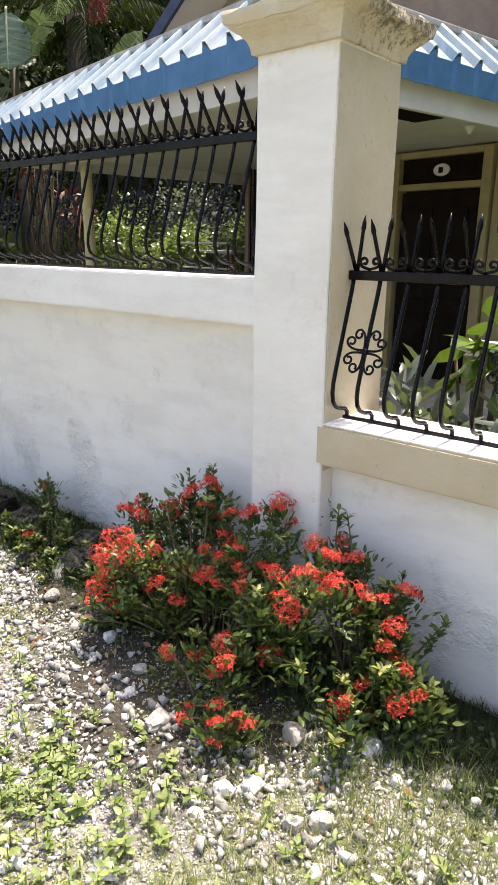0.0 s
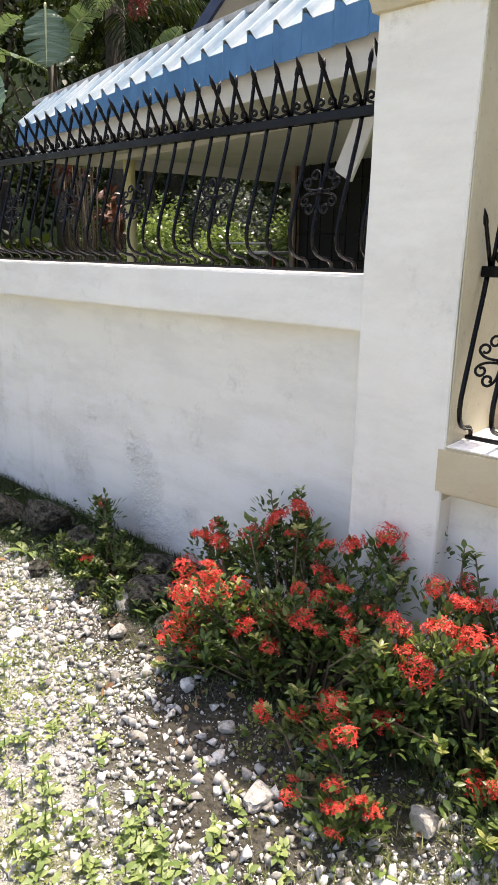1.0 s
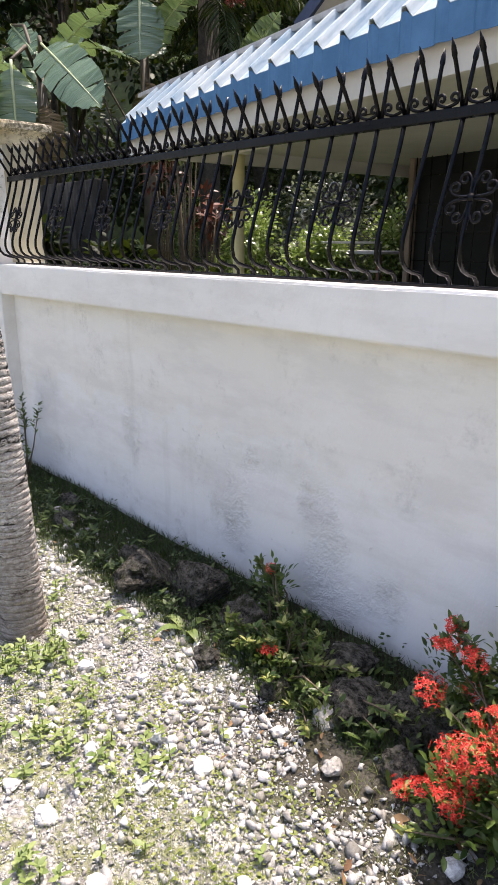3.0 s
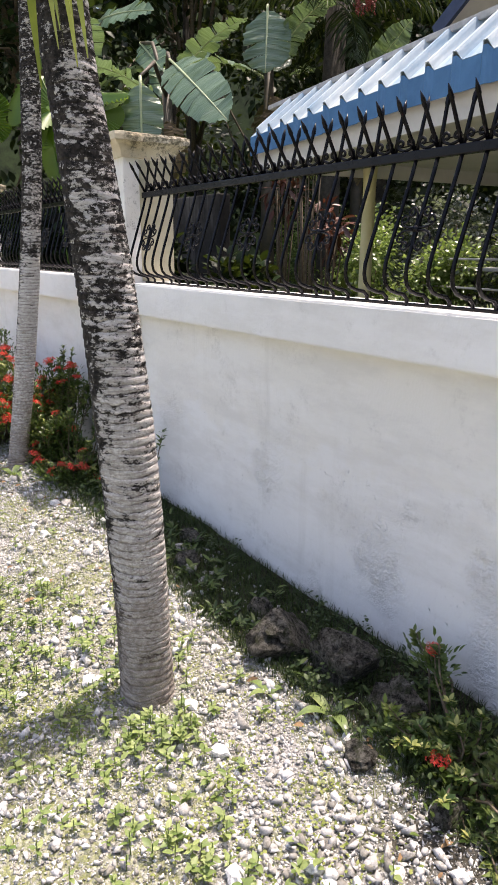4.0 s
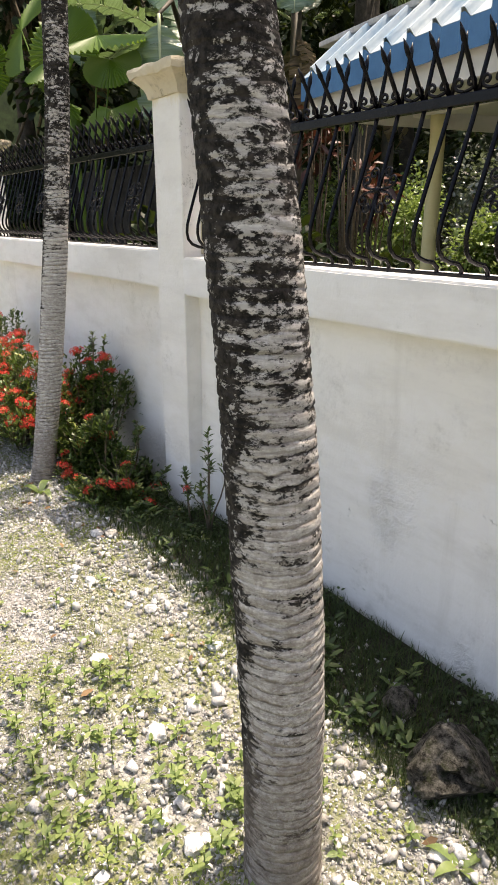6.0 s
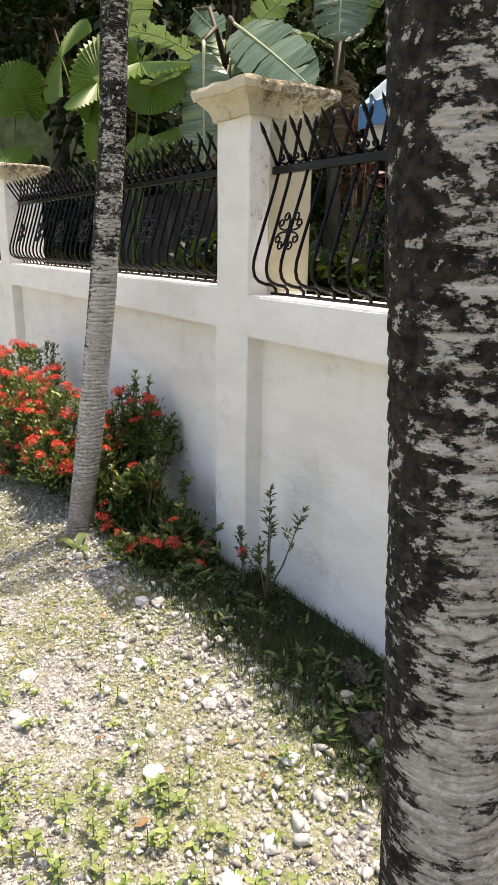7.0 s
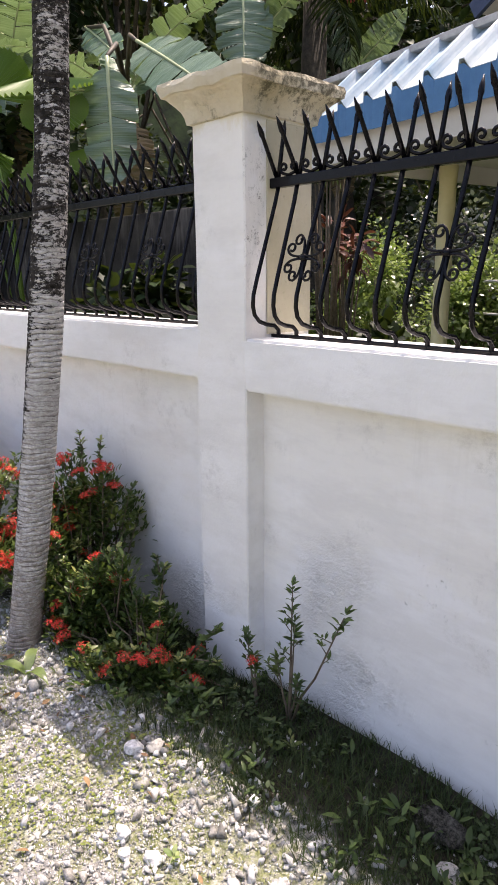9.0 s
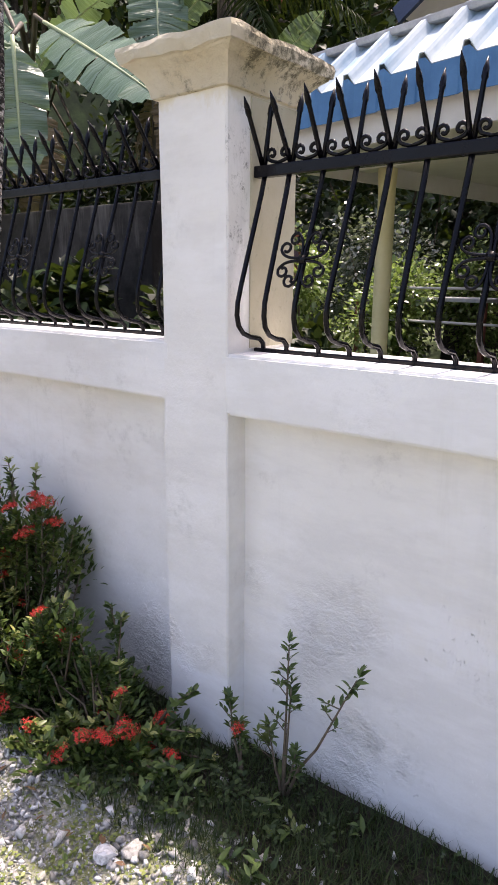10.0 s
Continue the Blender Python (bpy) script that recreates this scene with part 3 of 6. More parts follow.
def grille(x0, x1, sill, y, first_rosette, every, label):
    g = thing("iron_grille", pose(x0, y, sill), label, "fence grille", "iron grilles on the wall")
    n = int((x1 - x0 - 0.03) / 0.099)
    length = x1 - x0
    part("top_rail", box_bm(0.0, length, 0.104, 0.132, RAIL_Z - 0.016, RAIL_Z + 0.016, 0.004), M_IRON, g)
    part("bottom_rail", box_bm(0.0, length, 0.111, 0.125, 0.0, FOOT_Z, 0.003), M_IRON, g)
    rng = random.Random(int(100 * abs(x0)))

    def add(name, me, x, yy, z, rx=0.0, rz=0.0):
        ob = new(name, me)
        ob.matrix_basis = pose(x, yy, z, rx, 0, rz)
        ob.parent = g
        return ob
    for i in range(n + 1):
        x = 0.025 + 0.099 * i + rng.uniform(-0.003, 0.003)
        add("bar", ME_BAR, x, 0, 0, 0, rng.uniform(-4, 4))
        add("spike", ME_SPIKE_F, x - 0.003, 0.118, RAIL_Z + 0.014, rng.uniform(-3, 3), rng.uniform(-6, 6))
        add("spike", ME_SPIKE_B, x + 0.003, 0.118, RAIL_Z + 0.014, rng.uniform(-3, 3), rng.uniform(-6, 6))
        if i < n:
            add("scroll", ME_SMILE, x, 0.118, RAIL_Z + 0.014)
        if i % every == first_rosette:
            r = add("rosette", ME_HUB, x, 0.034, 0.262, -17)
            for q in range(4):
                hs = new("heart_scroll", ME_HEART)
                hs.matrix_basis = pose(0, 0, 0, 0, 45 + 90 * q, 0) @ Matrix.Scale(1.13, 4)
                hs.parent = r
    return g


grille(-3.9, 0.035, 1.36, 0.005, 2, 5, "black wrought iron belly grille with spear tips on the white wall")
grille(-7.78, -4.175, 1.385, 0.005, 3, 5, "black wrought iron belly grille with spear tips before dark foliage")
grille(-11.4, -8.085, 1.39, 0.005, 3, 5, "black wrought iron belly grille past the far pillar")
grille(0.365, 3.5, 0.876, -0.05, 1, 5, "black wrought iron belly grille on the low wall")


# ---- palms by the wall ----
def palm_axis(q, z):
    zz = min(z, 2.05)
    x = q[0] + q[2] * zz + q[4] * zz * zz
    y = q[1] + q[3] * zz + q[5] * zz * zz
    if z > zz:
        x += (q[2] + 2 * q[4] * zz) * (z - zz) * 0.6
        y += (q[3] + 2 * q[5] * zz) * (z - zz) * 0.6
    return Vector((x, y, z))


def palm_trunk(q, widths, top, ring, seed):
    """A ringed trunk: each ring steps out a little below its scar."""
    rng = random.Random(seed)
    sides = 28
    vs, fs = [], []
    z, rows = -0.12, 0
    levels = []
    while z < top:
        h = ring * rng.uniform(0.8, 1.2)
        levels += [(z, 0.0), (z + h * 0.14, 0.021), (z + h * 0.78, 0.005), (z + h * 0.93, -0.011)]
        z += h
    for z, k in levels:
        r = np.interp(z, [w[0] for w in widths], [w[1] for w in widths]) / 2
        c = palm_axis(q, z)
        for i in range(sides):
            a = 2 * math.pi * i / sides
            tilt = 0.012 * math.sin(a + seed) + 0.003 * noise.noise((math.cos(a) * 2, math.sin(a) * 2, z * 14))
            n = noise.noise((math.cos(a) * 1.6 + seed, math.sin(a) * 1.6, z * 9))
            rr = r * (1 + k * (1 + 0.9 * noise.noise((math.cos(a) * 3, math.sin(a) * 3 + seed, z * 30))) + 0.03 * n)
            vs.append((c.x + rr * math.cos(a), c.y + rr * math.sin(a), z + tilt))
    for j in range(len(levels) - 1):
        for i in range(sides):
            i2 = (i + 1) % sides
            fs.append((j * sides + i, j * sides + i2, (j + 1) * sides + i2, (j + 1) * sides + i))
    return vs, fs


def frond(length, width, droop, seed, n=26):
    """A feather frond along +X from the origin: rachis and two rows of leaflets."""
    rng = random.Random(seed)
    spine = []
    for i in range(13):
        t = i / 12
        spine.append(Vector((length * t * (1 - 0.18 * droop * t), 0, length * (0.35 * t - 0.75 * droop * t * t))))
    lists = [tube(spine, [0.016 * (1 - 0.85 * i / 12) for i in range(13)], 5)]
    for i in range(2, n):
        t = i / n
        p = spine[int(t * 12)].lerp(spine[min(12, int(t * 12) + 1)], t * 12 % 1)
        for s in (1, -1):
            ll = width * math.sin(math.pi * (0.15 + 0.8 * t)) * rng.uniform(0.85, 1.1)
            d = Vector((0.55, s * 0.8, -0.18 - 0.5 * droop * t + rng.uniform(-0.1, 0.1))).normalized()
            r = turn_to(d, rng.uniform(-0.5, 0.5))
            lists.append(([p + r @ Vector((x * 0.24 * ll, y * ll, z * ll - 0.35 * ll * y * y)) for x, y, z in LEAF_V], LEAF_F))
    return join_lists(lists)


M_FROND = leaf_mat("palm_frond_leaf", (0.07, 0.14, 0.02), (0.2, 0.28, 0.05), 0.4, 0.35)
M_SHAFT = plain("green_crownshaft", (0.14, 0.2, 0.08), (0.24, 0.3, 0.13), 0.5, 6)
Q1 = (-1.9823, -0.868, 0.0326, -0.0261, -0.0275, -0.0208)
Q2 = (-4.7397, -0.5363, 0.074, 0.1516, 0.0088, -0.0224)


def palm(q, widths, top, ring, seed, mat, label, yaws):
    p = thing("palm_tree", pose(0, 0, 0), label, "palm tree", "palms by the wall")
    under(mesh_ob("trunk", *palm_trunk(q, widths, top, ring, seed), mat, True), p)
    c0, c1 = palm_axis(q, top - 0.02), palm_axis(q, top + 0.6)
    under(mesh_ob("crownshaft", *tube([c0, c0.lerp(c1, 0.3), c0.lerp(c1, 0.7), c1], [0.062, 0.075, 0.06, 0.03], 14), M_SHAFT, True), p)
    rng = random.Random(seed)
    for i, yaw in enumerate(yaws):
        f = under(mesh_ob("frond", *frond(rng.uniform(1.1, 1.5), 0.36, rng.uniform(0.5, 1.0), seed * 50 + i), M_FROND), p)
        f.matrix_basis = pose(c1.x, c1.y, c1.z - 0.05, 0, -rng.uniform(0, 25), yaw + rng.uniform(-10, 10))
    return p


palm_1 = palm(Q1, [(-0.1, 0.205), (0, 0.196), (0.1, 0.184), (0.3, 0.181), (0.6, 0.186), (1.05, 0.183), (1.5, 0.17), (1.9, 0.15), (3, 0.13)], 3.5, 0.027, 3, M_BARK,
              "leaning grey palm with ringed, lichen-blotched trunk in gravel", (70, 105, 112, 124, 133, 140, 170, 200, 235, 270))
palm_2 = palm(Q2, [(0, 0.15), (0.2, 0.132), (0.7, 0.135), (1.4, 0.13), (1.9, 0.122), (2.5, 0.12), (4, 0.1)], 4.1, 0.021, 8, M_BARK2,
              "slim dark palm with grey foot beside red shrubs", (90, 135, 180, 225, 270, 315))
# a drooping frond tip hangs in front of the leaning palm
hang = []
rg_h = random.Random(4)
for k in range(13):
    x0, y0 = -1.88 + rg_h.uniform(-0.09, 0.07), -1.12 + rg_h.uniform(-0.05, 0.05)
    ln, w = rg_h.uniform(0.55, 0.85), rg_h.uniform(0.012, 0.02)
    a = rg_h.uniform(0, 3.1)
    vs_ = []
    for i in range(6):
        t = i / 5
        ww = w * math.sin(math.pi * (0.15 + 0.82 * t))
        cx_, cy_ = x0 + 0.1 * t * t * math.cos(a * 2), y0 + 0.06 * t * t * math.sin(a)
        for sg in (-1, 1):
            vs_.append((cx_ + sg * ww * math.cos(a), cy_ + sg * ww * math.sin(a), 2.78 - ln * t))
    hang.append((vs_, [(2 * i, 2 * i + 1, 2 * i + 3, 2 * i + 2) for i in range(5)]))
hang.append(tube([palm_axis(Q1, 4.0), (-1.95, -1.1, 3.5), (-1.88, -1.12, 2.76)], [0.012, 0.009, 0.005], 5))
tagged(under(mesh_ob("hanging_frond", *join_lists(hang), leaf_mat("yellowing_frond", (0.2, 0.24, 0.04), (0.36, 0.38, 0.1), 0.45, 0.4)), palm_1, "yellow-green drooping frond tip"), kind="stuff")


# ---- house behind the wall ----
house = thing("house", pose(-0.55, 1.42, 0, 0, 0, -9.0), "house with a deep porch and pale blue corrugated awning roof", "house")
EAVE, RISE, RUN, LEFT, BACK = 2.56, 0.3, 0.36, -5.0, 4.2
ROOF_POSE = pose(0, -0.34, 0, 0, 0, -1.7)      # the awning stands out from the porch front and turns a little from it


def rib(x, pitch=0.235):
    u = (x / pitch) % 1.0
    return max(0.0, min(1.0, (0.17 - abs(u - 0.5)) / 0.1))


def sheet(span, corner):
    """Ribbed roof sheet from the eave (y = 0) upward; the right end is mitred to the hip."""
    cols = sorted(set([round(span + 0.235 / 24 * i, 4) for i in range(int(-span / (0.235 / 24)) + 1)] + [0.0]))
    vs, fs = [], []
    rows = [0.0, 0.25, 0.5, 0.75, 1.0]
    for s in rows:
        for x in cols:
            xx = min(x, -s * RUN) if corner else x
            xx = max(xx, span - 0.25 * s)
            b = rib(x) * 0.05
            vs.append((xx, s * RUN - b * 0.45, EAVE + s * RISE + b))
    w = len(cols)
    for j in range(len(rows) - 1):
        for i in range(w - 1):
            fs.append((j * w + i, j * w + i + 1, (j + 1) * w + i + 1, (j + 1) * w + i))
    return vs, fs


def ribbed_board(span, z0, z1):
    cols = [round(span + 0.235 / 24 * i, 4) for i in range(int(-span / (0.235 / 24)) + 1)] + [0.0]
    vs, fs = [], []
    for z in (z0, z1):
        for x in cols:
            vs.append((x, -rib(x) * 0.018, z + (rib(x) * 0.03 if z == z1 else 0)))
    w = len(cols)
    for i in range(w - 1):
        fs.append((i, i + 1, w + i + 1, w + i))
    return vs, fs


def thick(ob, t=0.006):
    md = ob.modifiers.new("thickness", 'SOLIDIFY')
    md.thickness = t
    return ob


def on_roof(ob, m=None):
    ob.matrix_basis = ROOF_POSE if m is None else ROOF_POSE @ m
    return ob


MITRED = Matrix.Scale(-1, 4, (1, 0, 0)) @ pose(0, 0, 0, 0, 0, -90)
for span, m in ((LEFT, None), (-BACK, MITRED)):
    on_roof(thick(under(mesh_ob("roof_sheet", *sheet(span, True), M_ROOF), house, "faded pale blue corrugated metal roof sheet")), m)
    on_roof(thick(under(mesh_ob("fascia", *ribbed_board(span, 2.4, EAVE - 0.004), M_BLUE), house, "blue ribbed metal fascia"), 0.004), m)
on_roof(part("flashing", box_bm(LEFT - 0.27, -RUN + 0.1, RUN - 0.06, RUN + 0.1, EAVE + RISE - 0.005, EAVE + RISE + 0.035, 0.008), M_FLASH, house, "greyish white ridge flashing"))
on_roof(part("flashing", box_bm(-RUN - 0.1, -RUN + 0.06, RUN + 0.105, BACK, EAVE + RISE - 0.005, EAVE + RISE + 0.035, 0.008), M_FLASH, house, "greyish white ridge flashing"))
on_roof(part("roof_deck", box_bm(LEFT + 0.1, -RUN - 0.13, RUN + 0.13, 7.5, EAVE + RISE - 0.1, EAVE + RISE - 0.02), M_FLASH, house))
for b in ((LEFT + 0.03, -0.08, 0.06, 0.1), (-0.1, -0.06, 0.105, BACK), (LEFT + 0.03, LEFT + 0.07, 0.105, 7.4)):
    on_roof(part("eave_board", box_bm(*b, 2.27, 2.46, 0.004), M_BOARD, house, "white painted eave board"))
on_roof(part("porch_ceiling", box_bm(LEFT + 0.075, -0.105, 0.105, 0.62, 2.388, 2.395), M_SOFFIT, house, "pale grey porch ceiling edge"))
part("porch_ceiling", box_bm(LEFT + 0.07, -0.105, 0.15, 7.4, 2.4, 2.44), M_SOFFIT, house, "pale grey porch ceiling")
part("beam", box_bm(LEFT + 0.1, -0.5, 0.84, 1.0, 2.335, 2.397, 0.005), M_SOFFIT, house)
part("porch_floor", box_bm(LEFT + 0.6, -0.2, 0.4, 7.4, -0.1, 0.14), M_TILE, house, "grey tiled porch floor")
colv = tube([(-4.67, 0.92, 0.14), (-4.67, 0.92, 0.3), (-4.67, 0.92, 2.2), (-4.67, 0.92, 2.335)], [0.075, 0.062, 0.062, 0.07], 18)
under(mesh_ob("column", *colv, M_YELLOW, True), house, "round cream-yellow porch column")
part("cable", box_bm(-4.2, -2.4, 0.66, 0.668, 2.388, 2.396), M_DARKWOOD, house, "thin dark cable under the ceiling")
# main wall with dark window band, door and transom
part("wall", box_bm(-4.25, -2.32, 3.0, 3.15, 0.14, 0.9), M_DARKWALL, house)
part("wall", box_bm(-2.3, -1.98, 3.0, 3.15, 0.14, 2.4), M_DARKWOOD, house)
part("wall", box_bm(-0.8, 0.0, 3.0, 3.15, 0.14, 2.4), M_DOORFRAME, house, "dull cream wall beside the door")
part("wall", box_bm(-4.25, -0.1, 6.9, 7.05, 0.14, 2.4), M_DARKWALL, house)
part("wall", box_bm(-4.3, -4.26, 3.16, 6.9, 0.14, 2.4), M_DARKWALL, house)
win = part("window", box_bm(-4.2, -2.32, 3.04, 3.06, 0.9, 2.4), M_GLASS, house, "dark window behind a security grille")
part("window_post", box_bm(-4.27, -4.2, 2.95, 3.12, 0.14, 2.4, 0.006), M_TAN, win, "dull brown window post")
for k in range(9):
    part("window_bar", box_bm(-4.18 + 0.21 * k, -4.17 + 0.21 * k, 2.965, 2.975, 0.9, 2.4), M_IRON, win)
for k in range(5):
    part("window_bar", box_bm(-4.18, -2.34, 2.976, 2.982, 1.0 + 0.3 * k, 1.008 + 0.3 * k), M_IRON, win)
door = part("door", box_bm(-1.84, -0.93, 3.02, 3.07, 0.14, 2.0, 0.004), M_DARKWOOD, house, "dark stained front door")
for x0, x1, z0, z1 in ((-1.72, -1.45, 0.3, 0.95), (-1.32, -1.05, 0.3, 0.95), (-1.72, -1.45, 1.1, 1.85), (-1.32, -1.05, 1.1, 1.85)):
    part("door_panel", box_bm(x0, x1, 3.0, 3.018, z0, z1, 0.008), M_DARKWOOD, door)
for b in ((-1.96, -1.86, 0.14, 2.38), (-0.92, -0.82, 0.14, 2.38)):
    part("door_frame", box_bm(b[0], b[1], 2.96, 3.1, b[2], b[3], 0.006), M_DOORFRAME, house, "dull cream-yellow door frame")
for z0, z1 in ((2.02, 2.08), (2.32, 2.38)):
    part("door_frame", box_bm(-1.858, -0.922, 2.965, 3.095, z0, z1, 0.006), M_DOORFRAME, house, "dull cream-yellow door frame")
tr_ = part("transom", box_bm(-1.857, -0.923, 3.03, 3.06, 2.082, 2.318), M_DARKWOOD, house, "dark transom panel")
pl = bmesh.new()
bmesh.ops.create_cone(pl, cap_ends=True, segments=28, radius1=0.095, radius2=0.085, depth=0.014, matrix=Matrix.Translation((-1.4, 3.018, 2.2)) @ Matrix.Rotation(radians(90), 4, 'X') @ Matrix.Diagonal((1, 0.62, 1, 1)))
plq = part("plaque", pl, M_PLAQUE, tr_, "oval white plaque with a dark emblem")
part("emblem", box_bm(-1.425, -1.375, 3.006, 3.0105, 2.172, 2.225, 0.001), M_DARKWOOD, plq)
# ceiling hatch and lamp holder on the porch side
# a flat dark panel paints the unlit inside of the open hatch
part("ceiling_hatch", box_bm(-0.75, -0.25, 1.15, 1.65, 2.392, 2.399), M_DARKWOOD, house, "open ceiling hatch, its dark inside painted as a flat panel")
lampv = tube([(-0.55, 2.1, 2.398), (-0.55, 2.1, 2.38), (-0.55, 2.1, 2.36), (-0.55, 2.1, 2.335)], [0.05, 0.045, 0.02, 0.018], 14)
under(mesh_ob("lamp_holder", *lampv, M_BOARD, True), house, "small white ceiling lamp holder")
# gable of the taller part behind
gb = bmesh.new()
gv = [gb.verts.new(p) for p in ((-5.6, 3.2, 3.0), (0.8, 3.2, 3.0), (0.8, 3.2, 4.1), (-2.4, 3.2, 5.9), (-5.6, 3.2, 4.1))]
gv2 = [gb.verts.new((v.co.x, 3.4, v.co.z)) for v in gv]
gb.faces.new(gv)
gb.faces.new(gv2[::-1])
for k in range(5):
    gb.faces.new((gv[k], gv2[k], gv2[(k + 1) % 5], gv[(k + 1) % 5]))
part("gable_wall", gb, M_TAN, house, "brown rendered gable wall of the upper storey")
for s in (-1, 1):
    bm = box_bm(-0.25, 4.0, 2.6, 5.2, -0.05, 0.03, 0.01)
    o = part("gable_roof", bm, M_BOARD, house, "white soffited gable roof with blue edge")
    o.matrix_basis = Matrix.Translation((-2.4, 0, 5.98)) @ (pose(0, 0, 0, 0, 29.5, 0) if s > 0 else pose(0, 0, 0, 0, 29.5, 180) @ Matrix.Translation((0, -7.8, 0)))
    bm = box_bm(-0.2, 4.02, 2.55, 2.597, -0.1, 0.06, 0.004)
    if s < 0:
        bmesh.ops.translate(bm, verts=bm.verts, vec=(0, 2.653, 0))
    e = part("barge_board", bm, M_NAVY, o, "dark navy barge board")
# white plank and hanging cloth under the eave
plank = tagged(part("plank", box_bm(-0.075, 0.075, -0.012, 0.012, -0.36, 0.36, 0.003), M_BOARD, None), "short white plank with a split end under the eave", "plank")
plank.matrix_world = pose(-1.06, 1.62, 2.17, 0, 28, -9)


# ---- stones ----
def ico(sub, seed, rough, flat=0.75):
    bm = bmesh.new()
    bmesh.ops.create_icosphere(bm, subdivisions=sub, radius=1.0)
    for v in bm.verts:
        n = noise.noise(v.co * 1.6 + Vector((seed * 7.3, 0, 0))) + 0.5 * noise.noise(v.co * 3.5 + Vector((0, seed * 3.1, 0))) + (0.3 * noise.noise(v.co * 8 + Vector((0, 0, seed))) if sub > 3 else 0)
        v.co *= 1 + rough * n
    if sub == 1:
        rq_ = random.Random(int(seed * 77))
        for v in bm.verts:
            v.co *= rq_.uniform(0.62, 1.25)
    if sub >= 2:
        rg_ = random.Random(int(seed * 91) + sub)
        for _ in range(9):
            d = Vector((rg_.gauss(0, 1), rg_.gauss(0, 1), rg_.gauss(0, 1))).normalized()
            lim = rg_.uniform(0.62, 0.85)
            for v in bm.verts:
                k = v.co.dot(d) - lim
                if k > 0:
                    v.co -= d * k * 0.9
    for v in bm.verts:
        v.co.z *= flat
    vs, fs = [v.co.copy() for v in bm.verts], [tuple(v.index for v in f.verts) for f in bm.faces]
    bm.free()
    return vs, fs


def chip(seed, n):
    """A broken, angular piece of stone."""
    rng = random.Random(seed)
    bm = bmesh.new()
    for _ in range(n):
        d = Vector((rng.gauss(0, 1), rng.gauss(0, 1), rng.gauss(0, 1))).normalized() * rng.uniform(0.66, 1.15)
        bm.verts.new((d.x, d.y, d.z * 0.85))
    res = bmesh.ops.convex_hull(bm, input=bm.verts[:])
    bmesh.ops.delete(bm, geom=[g for g in res["geom_interior"] if isinstance(g, bmesh.types.BMVert)], context='VERTS')
    bm.verts.index_update()
    vs, fs = [v.co.copy() for v in bm.verts], [tuple(v.index for v in f.verts) for f in bm.faces]
    bm.free()
    return vs, fs


def pebble_density(x, y):
    """Gravel thins out towards the mossy, grassy verge and the shade-darkened earth by the wall."""
    d = 0.5 + 1.1 * noise.noise((x * 1.3, y * 1.3, 7.0)) + 0.35 * noise.noise((x * 3.7, y * 3.7, 1.0))
    if y > -0.42 or math.hypot(x + 0.62, y + 0.4) < 0.2:
        d *= 0.2
    elif math.hypot(x - 0.15, y + 0.42) < 0.5:
        d *= 0.35
    elif y > -0.95 and x > -2.3:
        d += 0.35
    return max(0.06, min(1.0, d))


